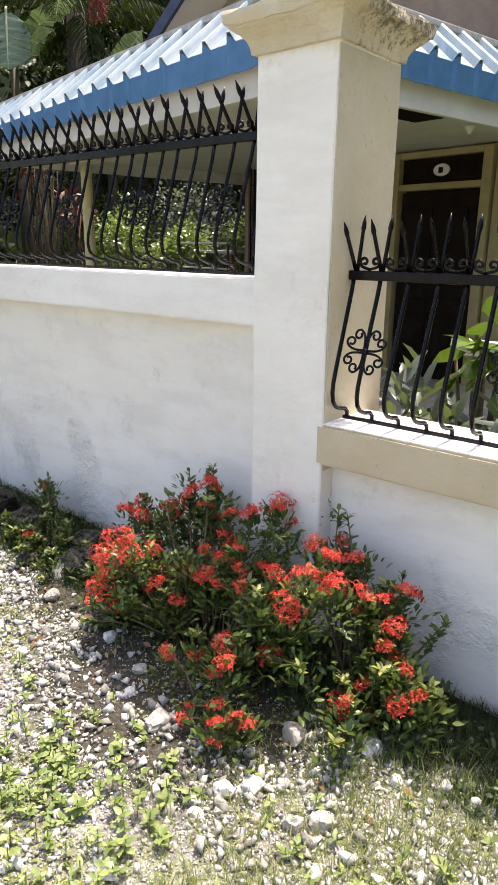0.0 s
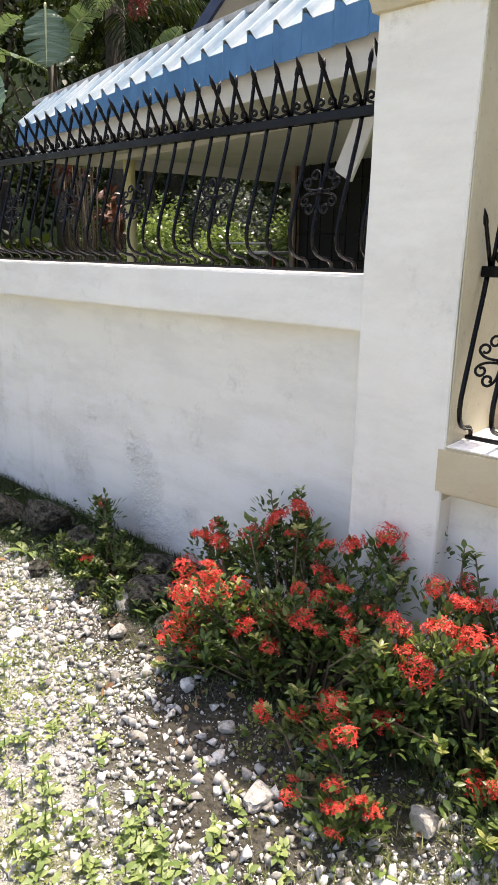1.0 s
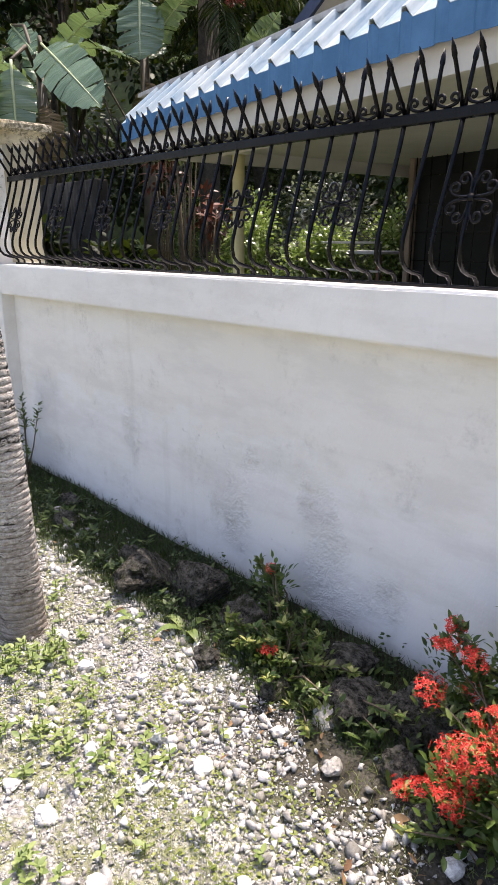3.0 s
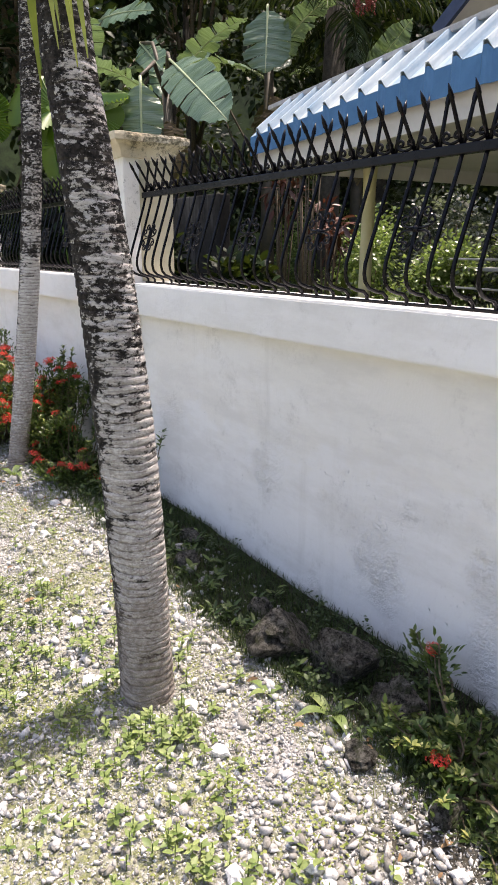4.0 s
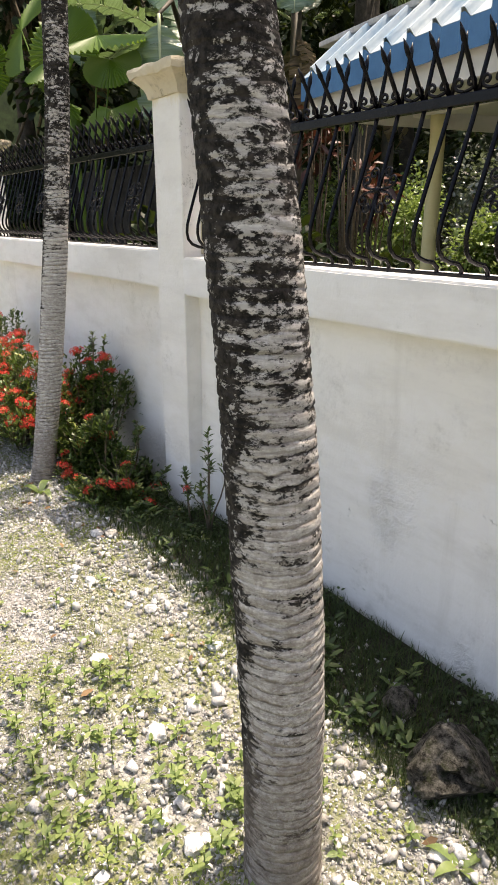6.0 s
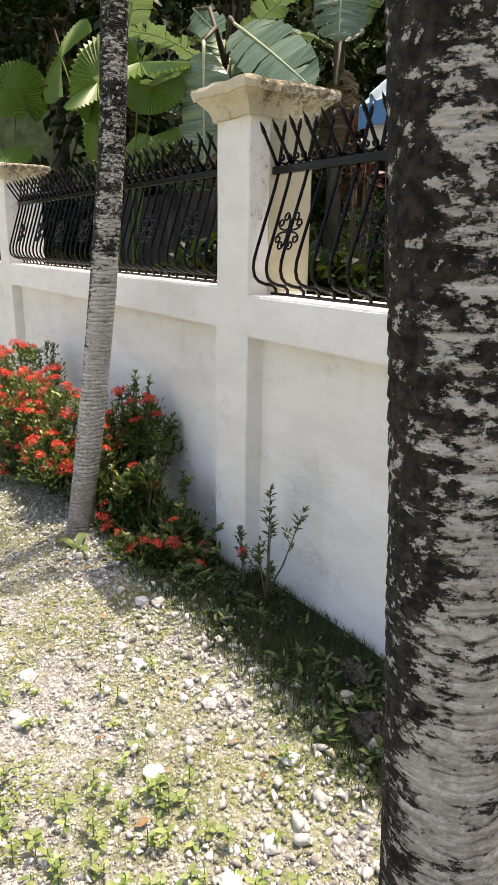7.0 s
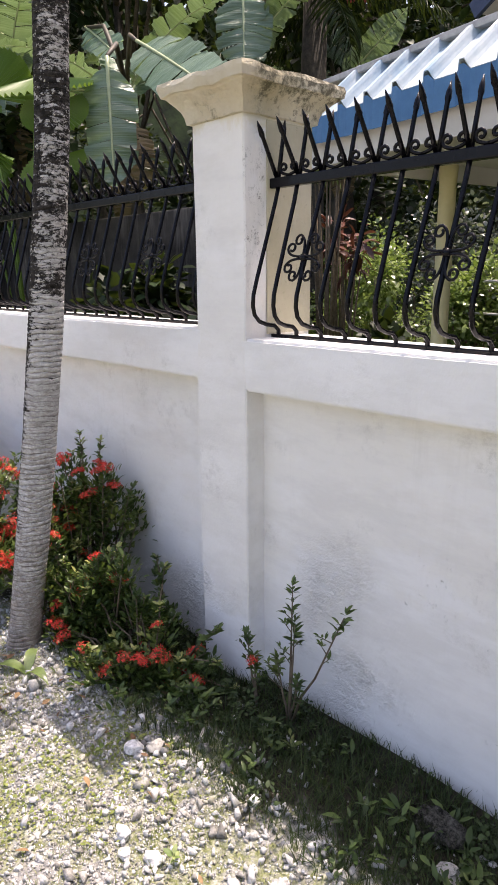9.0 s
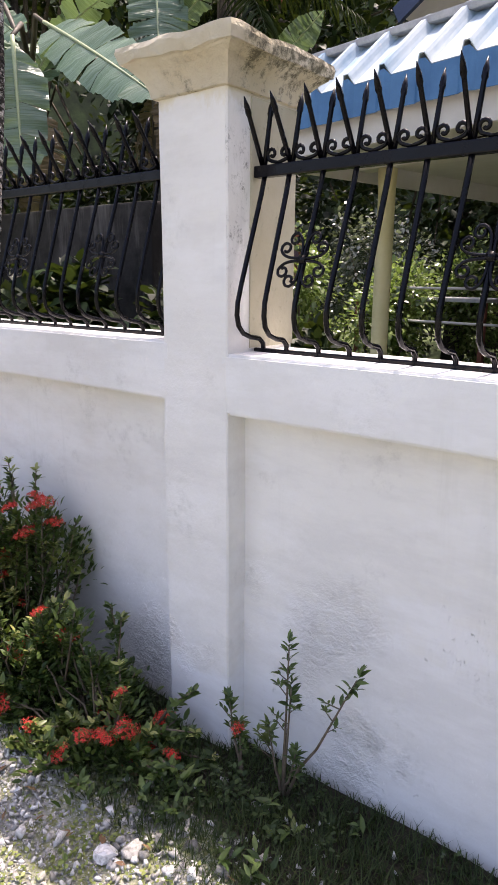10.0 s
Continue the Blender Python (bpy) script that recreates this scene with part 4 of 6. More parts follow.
def scatter_pebbles():
    rng = random.Random(5)
    bins = {}
    count = 0
    while count < 30000:
        x, y = rng.uniform(-6.5, 2.2), -rng.uniform(0.02, 1.75) if rng.random() < 0.85 else -rng.uniform(1.6, 2.6)
        if rng.random() > pebble_density(x, y):
            continue
        r = 0.004 + 0.0115 * rng.random() ** 2.7 + (0.019 * rng.random() ** 1.5 if rng.random() < 0.06 else 0)
        if x < -2.2 and r < 0.008 and rng.random() < 0.6:
            continue
        m = Matrix.LocRotScale((x, y, height(x, y) + r * 0.45), Euler((rng.uniform(-1.5, 1.5), rng.uniform(-1.5, 1.5), rng.uniform(0, 6.3))), (r * rng.uniform(0.8, 1.35), r, r * rng.uniform(0.7, 1.1)))
        key = (0 if rng.random() < 0.8 else 1, rng.randrange(8), 2 if r > 0.008 else 1)
        bins.setdefault(key, []).append([list(q) for q in m])
        count += 1
    # broken rubble in front of the flowering shrubs
    for x0, x1, y0, y1, n in ((-0.25, 1.1, -1.02, -0.68, 280), (-1.3, -0.2, -0.95, -0.52, 260), (-2.4, -1.3, -0.75, -0.42, 120), (-4.0, -2.4, -0.62, -0.36, 130)):
        for _ in range(n):
            x, y, r = rng.uniform(x0, x1), rng.uniform(y0, y1), 0.011 + 0.016 * rng.random() ** 1.8
            m = Matrix.LocRotScale((x, y, height(x, y) + r * 0.4), Euler((rng.uniform(-1.5, 1.5), rng.uniform(-1.5, 1.5), rng.uniform(0, 6.3))), (r * rng.uniform(0.9, 1.4), r, r * rng.uniform(0.7, 1.1)))
            bins.setdefault((0 if rng.random() < 0.55 else 1, rng.randrange(8), 2), []).append([list(q) for q in m])
    # fine crushed chips between the larger pieces
    fine = 0
    while fine < 70000:
        x, y = rng.uniform(-5.6, 1.4), -rng.uniform(0.35, 1.75)
        if rng.random() > 0.25 + pebble_density(x + 3.1, y) or math.hypot(x + 0.62, y + 0.4) < 0.2 or (math.hypot(x - 0.15, y + 0.42) < 0.56 and rng.random() < 0.85):
            continue
        r = rng.uniform(0.0022, 0.0062)
        m = Matrix.LocRotScale((x, y, height(x, y) + r * 0.45), Euler((rng.uniform(-1.5, 1.5), rng.uniform(-1.5, 1.5), rng.uniform(0, 6.3))), (r * rng.uniform(0.8, 1.7), r, r * rng.uniform(0.6, 1.2)))
        bins.setdefault((0 if rng.random() < 0.72 else 1, rng.randrange(3), 0), []).append([list(q) for q in m])
        fine += 1
    for (tone, shape, sub), mats in sorted(bins.items()):
        tv, tf = chip(shape + 20 * sub, (7, 8, 10)[sub])
        ob = scatter_mesh("gravel", tv, tf, mats, M_PEBBLE if tone == 0 else M_PEBBLE_GREY, False)
        tagged(ob, "loose pale limestone gravel on the ground" if tone == 0 else "loose grey gravel on the ground", "gravel", kind="stuff")


scatter_pebbles()


def stone(x, y, r, mat, label, cat="stone", sub=3, rough=0.4, flat=0.75, sink=0.3, name="stone", group="stones on the gravel"):
    r *= 0.72 if sub < 4 else 0.85
    vs, fs = ico(sub, x * 3.7 + y * 9.1, rough, flat)
    ob = mesh_ob(name, vs, fs, mat, False)
    rng = random.Random(int(abs(x * 1000 + y * 317)))
    ob.matrix_world = Matrix.LocRotScale((x, y, height(x, y) + r * (flat - sink)), Euler((rng.uniform(-0.3, 0.3), rng.uniform(-0.3, 0.3), rng.uniform(0, 6.3))), (r * rng.uniform(0.95, 1.3), r, r))
    return tagged(ob, label, cat, group)


for x, y, r in ((0.84, -0.44, 0.048), (0.655, -0.78, 0.05), (0.6, -0.84, 0.045), (0.595, -0.95, 0.03), (0.57, -1.22, 0.035), (-2.54, -0.92, 0.05), (-2.98, -0.92, 0.042), (-3.15, -0.63, 0.035),
                (-1.055, -1.24, 0.04), (-1.07, -0.86, 0.036), (-0.95, -0.99, 0.034), (-1.215, -1.26, 0.035), (-3.6, -0.76, 0.036), (-3.4, -1.2, 0.035), (-2.2, -1.25, 0.03), (0.95, -0.5, 0.028), (0.0, -1.0, 0.03)):
    stone(x, y, r, M_PEBBLE, "white limestone lump lying on the gravel")
rg_l = random.Random(77)
for k in range(30):
    stone(rg_l.uniform(-3.9, -0.2), -0.52 - 0.75 * rg_l.random() ** 1.3, rg_l.uniform(0.024, 0.045), M_PEBBLE, "white limestone lump lying on the gravel", sub=2)
for x, y, r in ((0.87, -0.76, 0.055), (0.82, -0.81, 0.045), (0.25, -0.77, 0.055), (0.63, -0.55, 0.06), (0.0, -0.62, 0.035), (-0.64, -0.55, 0.05), (-0.8, -0.4, 0.06), (-2.68, -0.3, 0.05), (-2.92, -0.22, 0.05), (-3.82, -0.5, 0.045), (-2.55, -0.3, 0.035)):
    stone(x, y, r, M_PEBBLE_GREY, "grey weathered stone half sunk in the gravel")
for x, y, r in ((-1.9, -0.33, 0.155), (-1.66, -0.22, 0.16), (-1.4, -0.2, 0.1), (-1.28, -0.5, 0.06), (-1.0, -0.44, 0.06), (-0.76, -0.3, 0.12), (-0.58, -0.22, 0.13), (-0.92, -0.15, 0.12), (-0.5, -0.42, 0.07), (-0.36, -0.5, 0.06), (-2.75, -0.27, 0.07), (-3.0, -0.1, 0.08), (-2.2, -0.22, 0.07), (1.25, -0.25, 0.09)):
    stone(x, y, r, M_ROCK, "dark mossy rock in the shade by the wall", "rock", 4, 0.42, 0.75, 0.3, "rock", "rocks by the wall")


# ---- flowering shrubs ----
def floret():
    """A four-petalled star on a short tube."""
    vs, fs = [], []
    for k in range(4):
        a = k * math.pi / 2
        c, s = math.cos(a), math.sin(a)
        for px, py, pz in ((0.0, 0.0, -0.1), (0.55, 0.24, 0.08), (1.0, 0.0, -0.04), (0.55, -0.24, 0.08)):
            vs.append((px * c - py * s, px * s + py * c, pz))
        fs.append((4 * k, 4 * k + 3, 4 * k + 2, 4 * k + 1))
    return vs, fs


def flower_head_mesh(seed, n=64):
    """A ragged, lop-sided dome of small stars with a few buds standing out."""
    rng = random.Random(seed)
    fv, ff = floret()
    lists = []
    lobes = [(rng.uniform(0, 6.28), rng.uniform(0.75, 1.3)) for _ in range(5)]
    for i in range(n):
        u = 1 - 1.05 * (i + 0.5) / n
        a = i * 2.399963 + rng.uniform(-0.3, 0.3)
        reach = 0.72 + 0.4 * max(math.cos(a - b) * k for b, k in lobes)
        d = Vector((math.sqrt(max(0, 1 - u * u)) * math.cos(a) * reach, math.sqrt(max(0, 1 - u * u)) * math.sin(a) * reach, u * 0.62))
        d = d * rng.uniform(0.55, 1.18)
        q = (d + Vector((0, 0, 0.35))).to_track_quat('Z', 'Y').to_matrix() @ Euler((rng.uniform(-0.6, 0.6), rng.uniform(-0.6, 0.6), rng.uniform(0, 1.6))).to_matrix()
        s = rng.uniform(0.15, 0.3)
        lists.append(([d + q @ (Vector(v) * s) for v in fv], ff))
    return make_mesh("flower_head", join_lists(lists), M_PETAL, False)


HEADS = [flower_head_mesh(k) for k in range(7)]


def leaf_whorls(tip, base, rng, size, n, mats, spread=0.75):
    """Leaves along the last stretch of a shoot, denser to the tip."""
    d = (Vector(tip) - Vector(base)).normalized()
    for i in range(n):
        t = rng.random() ** 0.7
        p = Vector(base).lerp(Vector(tip), 0.35 + 0.65 * t)
        a = rng.uniform(0, 6.283)
        side_ = Vector((math.cos(a), math.sin(a), 0.0))
        out = (side_ * spread + d * rng.uniform(0.15, 0.8) + Vector((0, 0, rng.uniform(-0.15, 0.3)))).normalized()
        mats.append(place(p, turn_to(out, rng.uniform(-0.5, 0.5)), size * rng.uniform(0.6, 1.15)))


def shrub(label, root, tips, seed, filler, reach, leaf=0.038, head=0.038, group="red flowering shrubs", bare=(), leafn=34, extra=0.12, mass=()):
    """An ixora: stems from the root to each tip, leaves round the shoots, a red head on each flowering tip."""
    rng = random.Random(seed)
    root = Vector((root[0], root[1], height(root[0], root[1])))
    s = thing("flowering_shrub", Matrix.Translation(root), label, "shrub", group)
    stems, leaves, young = [], [], []
    fill = []
    for i in range(filler):
        t = Vector(rng.choice(list(tips) + list(mass) * 3))
        q = Vector((rng.uniform(-1, 1), rng.uniform(-1, 1), rng.uniform(-1.2, 0.35))) * reach
        e = t + q
        e.y = min(e.y, 0.03)
        e.z = max(e.z, 0.04)
        fill.append(e)
    for k, e in enumerate([Vector(t) for t in tips] + fill + [Vector(t) for t in bare]):
        e = e - root
        foot = Vector((rng.uniform(-0.25, 0.25) * e.x + 0.35 * e.x, 0.35 * e.y + rng.uniform(-0.03, 0.03), -0.02))
        mid = foot.lerp(e, 0.55) + Vector((rng.uniform(-0.04, 0.04), rng.uniform(-0.03, 0.03), 0.03))
        stems.append(tube([foot, mid, e], [0.006, 0.004, 0.0022], 4))
        leaf_whorls(e, foot.lerp(mid, 0.5), rng, leaf, leafn, leaves)
        if k < len(tips) + len(fill):
            for _ in range(50 if k < len(tips) else 26):
                d = Vector((rng.gauss(0, 1), rng.gauss(0, 1), rng.gauss(0, 0.9))).normalized() * rng.uniform(0.3, 1.0) * 0.085
                p = e + d - Vector((0, 0, 0.075))
                if p.z > 0.0 and (p + root).y < 0.07:
                    leaves.append(place(p, turn_to(d + Vector((0, 0, 0.05)), rng.uniform(-0.6, 0.6)), leaf * rng.uniform(0.6, 1.1)))
        if rng.random() < 0.55:
            leaf_whorls(e + Vector((0, 0, 0.01)), e - Vector((0, 0, 0.05)), rng, leaf * 0.85, 9, young, 0.9)
        if k < len(tips) or (k < len(tips) + len(fill) and rng.random() < extra):
            ob = new("flower_head", HEADS[rng.randrange(7)])
            sc = head * rng.uniform(0.6, 1.15)
            ob.matrix_basis = Matrix.LocRotScale(e + Vector((0, -0.008, 0.004)), Euler((rng.uniform(0.1, 0.7), rng.uniform(-0.4, 0.4), rng.uniform(0, 6))), (sc, sc, sc))
            ob.parent = s
    under(mesh_ob("stem", *join_lists(stems), M_STEM, True), s)["kind"] = "stuff"
    tagged(under(scatter_mesh("leaves", OVAL_V, LEAF_F, leaves, M_IXORA), s), kind="stuff")
    if young:
        tagged(under(scatter_mesh("young_leaves", OVAL_V, LEAF_F, young, M_IXORA_YOUNG), s), kind="stuff")
    return s


shrub("bushy shrub with many red flower heads at the pillar", (0.05, -0.3),
      [(-0.18, -0.5, 0.42), (-0.13, -0.42, 0.37), (-0.24, -0.48, 0.29), (-0.31, -0.5, 0.22), (-0.13, -0.4, 0.26), (0.03, -0.46, 0.23), (-0.23, -0.1, 0.49), (-0.17, -0.06, 0.52), (-0.24, -0.13, 0.46),
       (-0.49, -0.25, 0.38), (-0.4, -0.25, 0.38), (-0.28, -0.15, 0.38), (0.12, -0.14, 0.5), (0.22, -0.1, 0.55), (0.02, -0.3, 0.37), (0.2, -0.3, 0.43), (0.42, -0.38, 0.43), (0.17, -0.4, 0.32),
       (0.57, -0.42, 0.5), (0.62, -0.35, 0.46), (0.54, -0.47, 0.4), (-0.45, -0.49, 0.06), (0.36, -0.57, 0.25)], 11, 110, 0.13, head=0.045, extra=0.38, bare=((-0.2, -0.02, 0.58), (-0.22, -0.03, 0.55)))
shrub("low shrub with scattered red flower heads on gravel", (0.5, -0.6),
      [(0.2, -0.55, 0.12), (0.37, -0.62, 0.17), (0.45, -0.7, 0.14), (0.53, -0.7, 0.14), (0.34, -0.74, 0.06), (0.5, -0.77, 0.07)], 12, 8, 0.07, leafn=16, head=0.029, extra=0.7)
shrub("spreading shrub with red heads and yellowish leaves", (0.72, -0.25),
      [(0.44, -0.2, 0.49), (0.51, -0.18, 0.45), (0.57, -0.15, 0.46), (0.68, -0.25, 0.35), (0.73, -0.22, 0.39), (0.79, -0.26, 0.34), (0.79, -0.3, 0.29), (0.89, -0.36, 0.28), (0.93, -0.34, 0.2), (0.76, -0.36, 0.17), (0.78, -0.5, 0.2)],
      13, 36, 0.1, extra=0.3, bare=((0.47, -0.1, 0.59), (0.73, -0.1, 0.43), (0.91, -0.15, 0.35), (0.5, -0.09, 0.58)))
shrub("small dark shrub with two red flower heads", (-1.1, -0.25), [(-1.086, -0.362, 0.128), (-1.38, -0.06, 0.225)], 14, 60, 0.13, leaf=0.037, head=0.03, extra=0.0, mass=((-1.1, -0.3, 0.12), (-1.2, -0.25, 0.14), (-1.0, -0.3, 0.12), (-0.85, -0.4, 0.1), (-0.7, -0.35, 0.12)), bare=((-1.38, -0.05, 0.21), (-1.4, -0.06, 0.19), (-1.3, -0.1, 0.15), (-1.2, -0.2, 0.18)))
shrub("low shrub with red heads at a pillar foot", (-4.2, -0.28),
      [(-4.548, -0.42, 0.149), (-4.346, -0.45, 0.185), (-4.136, -0.4, 0.216), (-4.134, -0.25, 0.287), (-4.1, -0.35, 0.2), (-4.25, -0.4, 0.12)], 15, 90, 0.12, leafn=42, mass=((-4.3, -0.35, 0.15), (-4.15, -0.3, 0.15), (-4.0, -0.2, 0.15), (-4.3, -0.15, 0.3), (-4.45, -0.2, 0.32)), bare=((-4.42, -0.05, 0.42), (-3.96, -0.1, 0.29), (-4.35, -0.06, 0.4), (-3.9, -0.16, 0.2)))
shrub("upright shrub with pale young leaves beside a palm", (-4.65, -0.25),
      [(-4.468, -0.3, 0.479), (-4.843, -0.3, 0.52), (-4.72, -0.05, 0.66), (-4.9, -0.12, 0.7), (-5.0, -0.15, 0.75), (-4.8, -0.08, 0.72)], 16, 150, 0.12, leafn=42, extra=0.2, mass=((-4.62, -0.3, 0.3), (-4.75, -0.3, 0.4), (-4.85, -0.2, 0.5), (-4.6, -0.3, 0.2), (-4.9, -0.2, 0.6)), bare=((-5.066, -0.02, 0.84), (-4.873, -0.02, 0.84), (-4.66, -0.02, 0.62), (-5.03, -0.03, 0.8)))
shrub("large shrub crowded with red flower heads by the wall", (-5.8, -0.35),
      [(-5.312, -0.35, 0.742), (-6.503, -0.2, 0.814), (-6.13, -0.5, 0.349), (-6.058, -0.3, 0.683), (-5.191, -0.4, 0.601), (-5.426, -0.45, 0.503), (-5.019, -0.5, 0.455), (-5.2, -0.48, 0.5), (-5.6, -0.5, 0.6), (-5.75, -0.45, 0.72),
       (-5.9, -0.5, 0.55), (-6.3, -0.45, 0.66), (-6.6, -0.4, 0.75), (-6.8, -0.45, 0.6), (-5.5, -0.5, 0.38), (-5.8, -0.6, 0.3), (-6.4, -0.55, 0.5), (-7.0, -0.4, 0.7)], 17, 220, 0.16, head=0.044, leafn=42, extra=0.45)


def sapling(label, root, shoots, seed):
    """A nearly bare young plant with leaf tufts at its shoot ends."""
    rng = random.Random(seed)
    root = Vector((root[0], root[1], height(*root)))
    s = thing("sapling", Matrix.Translation(root), label, "young plant")
    stems, leaves = [], []
    for e in shoots:
        e = Vector(e) - root
        mid = e * 0.5 + Vector((0, 0, -0.02))
        stems.append(tube([(0, 0, -0.03), mid * 0.5 + Vector((0, 0, 0.02)), mid, e], [0.006, 0.005, 0.004, 0.002], 5))
        leaf_whorls(e, mid.lerp(e, 0.35), rng, 0.042, 20, leaves)
        for f in (0.45, 0.62, 0.8):
            b = mid.lerp(e, f - 0.2)
            w = b + Vector((rng.choice((-1, 1)) * rng.uniform(0.025, 0.05), rng.uniform(-0.03, 0.0), rng.uniform(0.02, 0.05)))
            stems.append(tube([b, w], [0.002, 0.0012], 4))
            leaf_whorls(w, b, rng, 0.028, 7, leaves, 0.6)
        leaf_whorls(e + (e - mid).normalized() * 0.02, e, rng, 0.036, 8, leaves, 0.5)
    under(mesh_ob("stem", *join_lists(stems), M_STEM, True), s)["kind"] = "stuff"
    tagged(under(scatter_mesh("leaves", LEAF_V, LEAF_F, leaves, M_IXORA), s), kind="stuff")
    return s


sapling("thin young plant with sparse leaf tufts against the wall", (-3.644, -0.05), ((-3.631, -0.05, 0.549), (-3.41, -0.05, 0.53), (-3.69, -0.06, 0.251), (-3.586, -0.07, 0.224), (-3.62, -0.05, 0.42)), 21)
sp = sapling("small seedling with one pink flower near the wall", (-3.777, -0.08), ((-3.846, -0.06, 0.28), (-3.789, -0.08, 0.23)), 22)
ob = new("flower_head", HEADS[1])
ob.parent = sp
ob.matrix_basis = Matrix.LocRotScale((-0.012, -0.01, 0.19), Euler((0.5, 0, 0)), (0.022, 0.022, 0.022))


# ---- weeds and grass ----
def weeds():
    rng = random.Random(31)
    leaves, stems, tiny = [], [], []
    spots = [(-2.3, -1.0, 0.4), (-1.9, -1.15, 0.3), (-2.6, -1.25, 0.4), (-1.5, -1.2, 0.35), (-1.2, -1.0, 0.3), (0.2, -1.25, 0.45), (0.45, -1.15, 0.35), (-0.2, -1.2, 0.35), (0.9, -1.3, 0.35), (-1.75, -0.9, 0.15), (-2.15, -0.8, 0.15), (0.3, -1.1, 0.3), (0.1, -1.3, 0.4), (0.35, -1.25, 0.35), (-2.75, -1.1, 0.35), (-2.5, -1.15, 0.3), (-3.3, -1.2, 0.5), (-0.7, -1.3, 0.4), (1.2, -0.9, 0.3)]
    for _ in range(760):
        cx, cy, r = rng.choice(spots)
        x, y = rng.gauss(cx, r * 0.6), rng.gauss(cy, r * 0.5)
        if y > -0.5:
            continue
        z = height(x, y)
        h = rng.uniform(0.015, 0.08)
        for k in range(rng.randint(3, 8)):
            a = k * 2.4 + rng.uniform(-0.5, 0.5)
            zz = h * (0.4 + 0.6 * k / 8)
            d = Vector((math.cos(a), math.sin(a), rng.uniform(0.0, 0.7)))
            leaves.append(place((x, y, z + zz), turn_to(d, rng.uniform(-0.4, 0.4)), rng.uniform(0.015, 0.037)))
        stems.append(tube([(x, y, z - 0.01), (x + rng.uniform(-0.01, 0.01), y, z + h)], 0.0018, 3))
    while len(tiny) < 18000:
        x, y = rng.uniform(-6.2, 2.1), rng.uniform(-2.1, -0.42)
        if noise.noise((x * 1.7, y * 1.7, 11.0)) + 0.35 * noise.noise((x * 5, y * 5, 3.0)) < rng.uniform(-0.1, 0.45):
            continue
        for _ in range(6):
            px, py = x + rng.gauss(0, 0.02), y + rng.gauss(0, 0.02)
            a = rng.uniform(0, 6.28)
            tiny.append(place((px, py, height(px, py) + rng.uniform(0.001, 0.014)), turn_to((math.cos(a), math.sin(a), rng.uniform(-0.1, 0.8)), rng.uniform(-0.5, 0.5)), rng.uniform(0.007, 0.017)))
    w = scatter_mesh("weeds", [(x * 0.8, y, z) for x, y, z in BROAD_V], LEAF_F, leaves, M_WEED)
    tagged(w, "light green broad-leaved weeds in the gravel", "weeds", kind="stuff")
    under(mesh_ob("weed_stems", *join_lists(stems), M_WEED), w)["kind"] = "stuff"
    tagged(scatter_mesh("creeping_weeds", BROAD_V, LEAF_F, tiny, leaf_mat("creeper_leaf", (0.12, 0.17, 0.03), (0.3, 0.33, 0.1), 0.5, 0.3)), "tiny creeping green weeds over the gravel", "weeds", kind="stuff")


weeds()


def grass(name, count, area, size, mat, label, seed, patchy=True, ragged=0.0):
    rng = random.Random(seed)
    mats = []
    while len(mats) < count:
        x, y = rng.uniform(*area[0]) + rng.gauss(0, ragged), rng.uniform(*area[1]) - abs(rng.gauss(0, ragged))
        if patchy and noise.noise((x * 1.9, y * 1.9, 4.0)) + 0.3 * noise.noise((x * 6, y * 6, 0)) < rng.uniform(-0.15, 0.35):
            continue
        for _ in range(5):
            px, py = x + rng.gauss(0, 0.012), y + rng.gauss(0, 0.012)
            a = rng.uniform(0, 6.28)
            d = Vector((math.cos(a), math.sin(a), rng.uniform(0.2, 2.2)))
            mats.append(place((px, py, height(px, py) - 0.004), turn_to(d), size * rng.uniform(0.4, 1.3)))
    tagged(scatter_mesh(name, [(x * 1.4, y, z) for x, y, z in BLADE_V], BLADE_F, mats, mat), label, "grass", kind="stuff")


# the wall's shade is put into this grass as a darker blade colour
M_SHADEGRASS = leaf_mat("shaded_grass_blade", (0.016, 0.03, 0.012), (0.07, 0.1, 0.04), 0.65, 0.2, spec=0.25)
grass("sparse_grass", 44000, ((-6, 2.2), (-2.0, -0.45)), 0.034, M_GRASS, "thin yellowish grass among the gravel", 41)
grass("corner_grass", 21000, ((0.72, 2.1), (-1.5, -0.2)), 0.056, M_GRASS, "thin dry grass tufts by the low wall", 42, False, 0.16)
grass("shade_grass", 52000, ((-4.6, 1.6), (-0.46, 0.08)), 0.058, M_SHADEGRASS, "grass along the wall foot, coloured dark for its shade", 43, False)


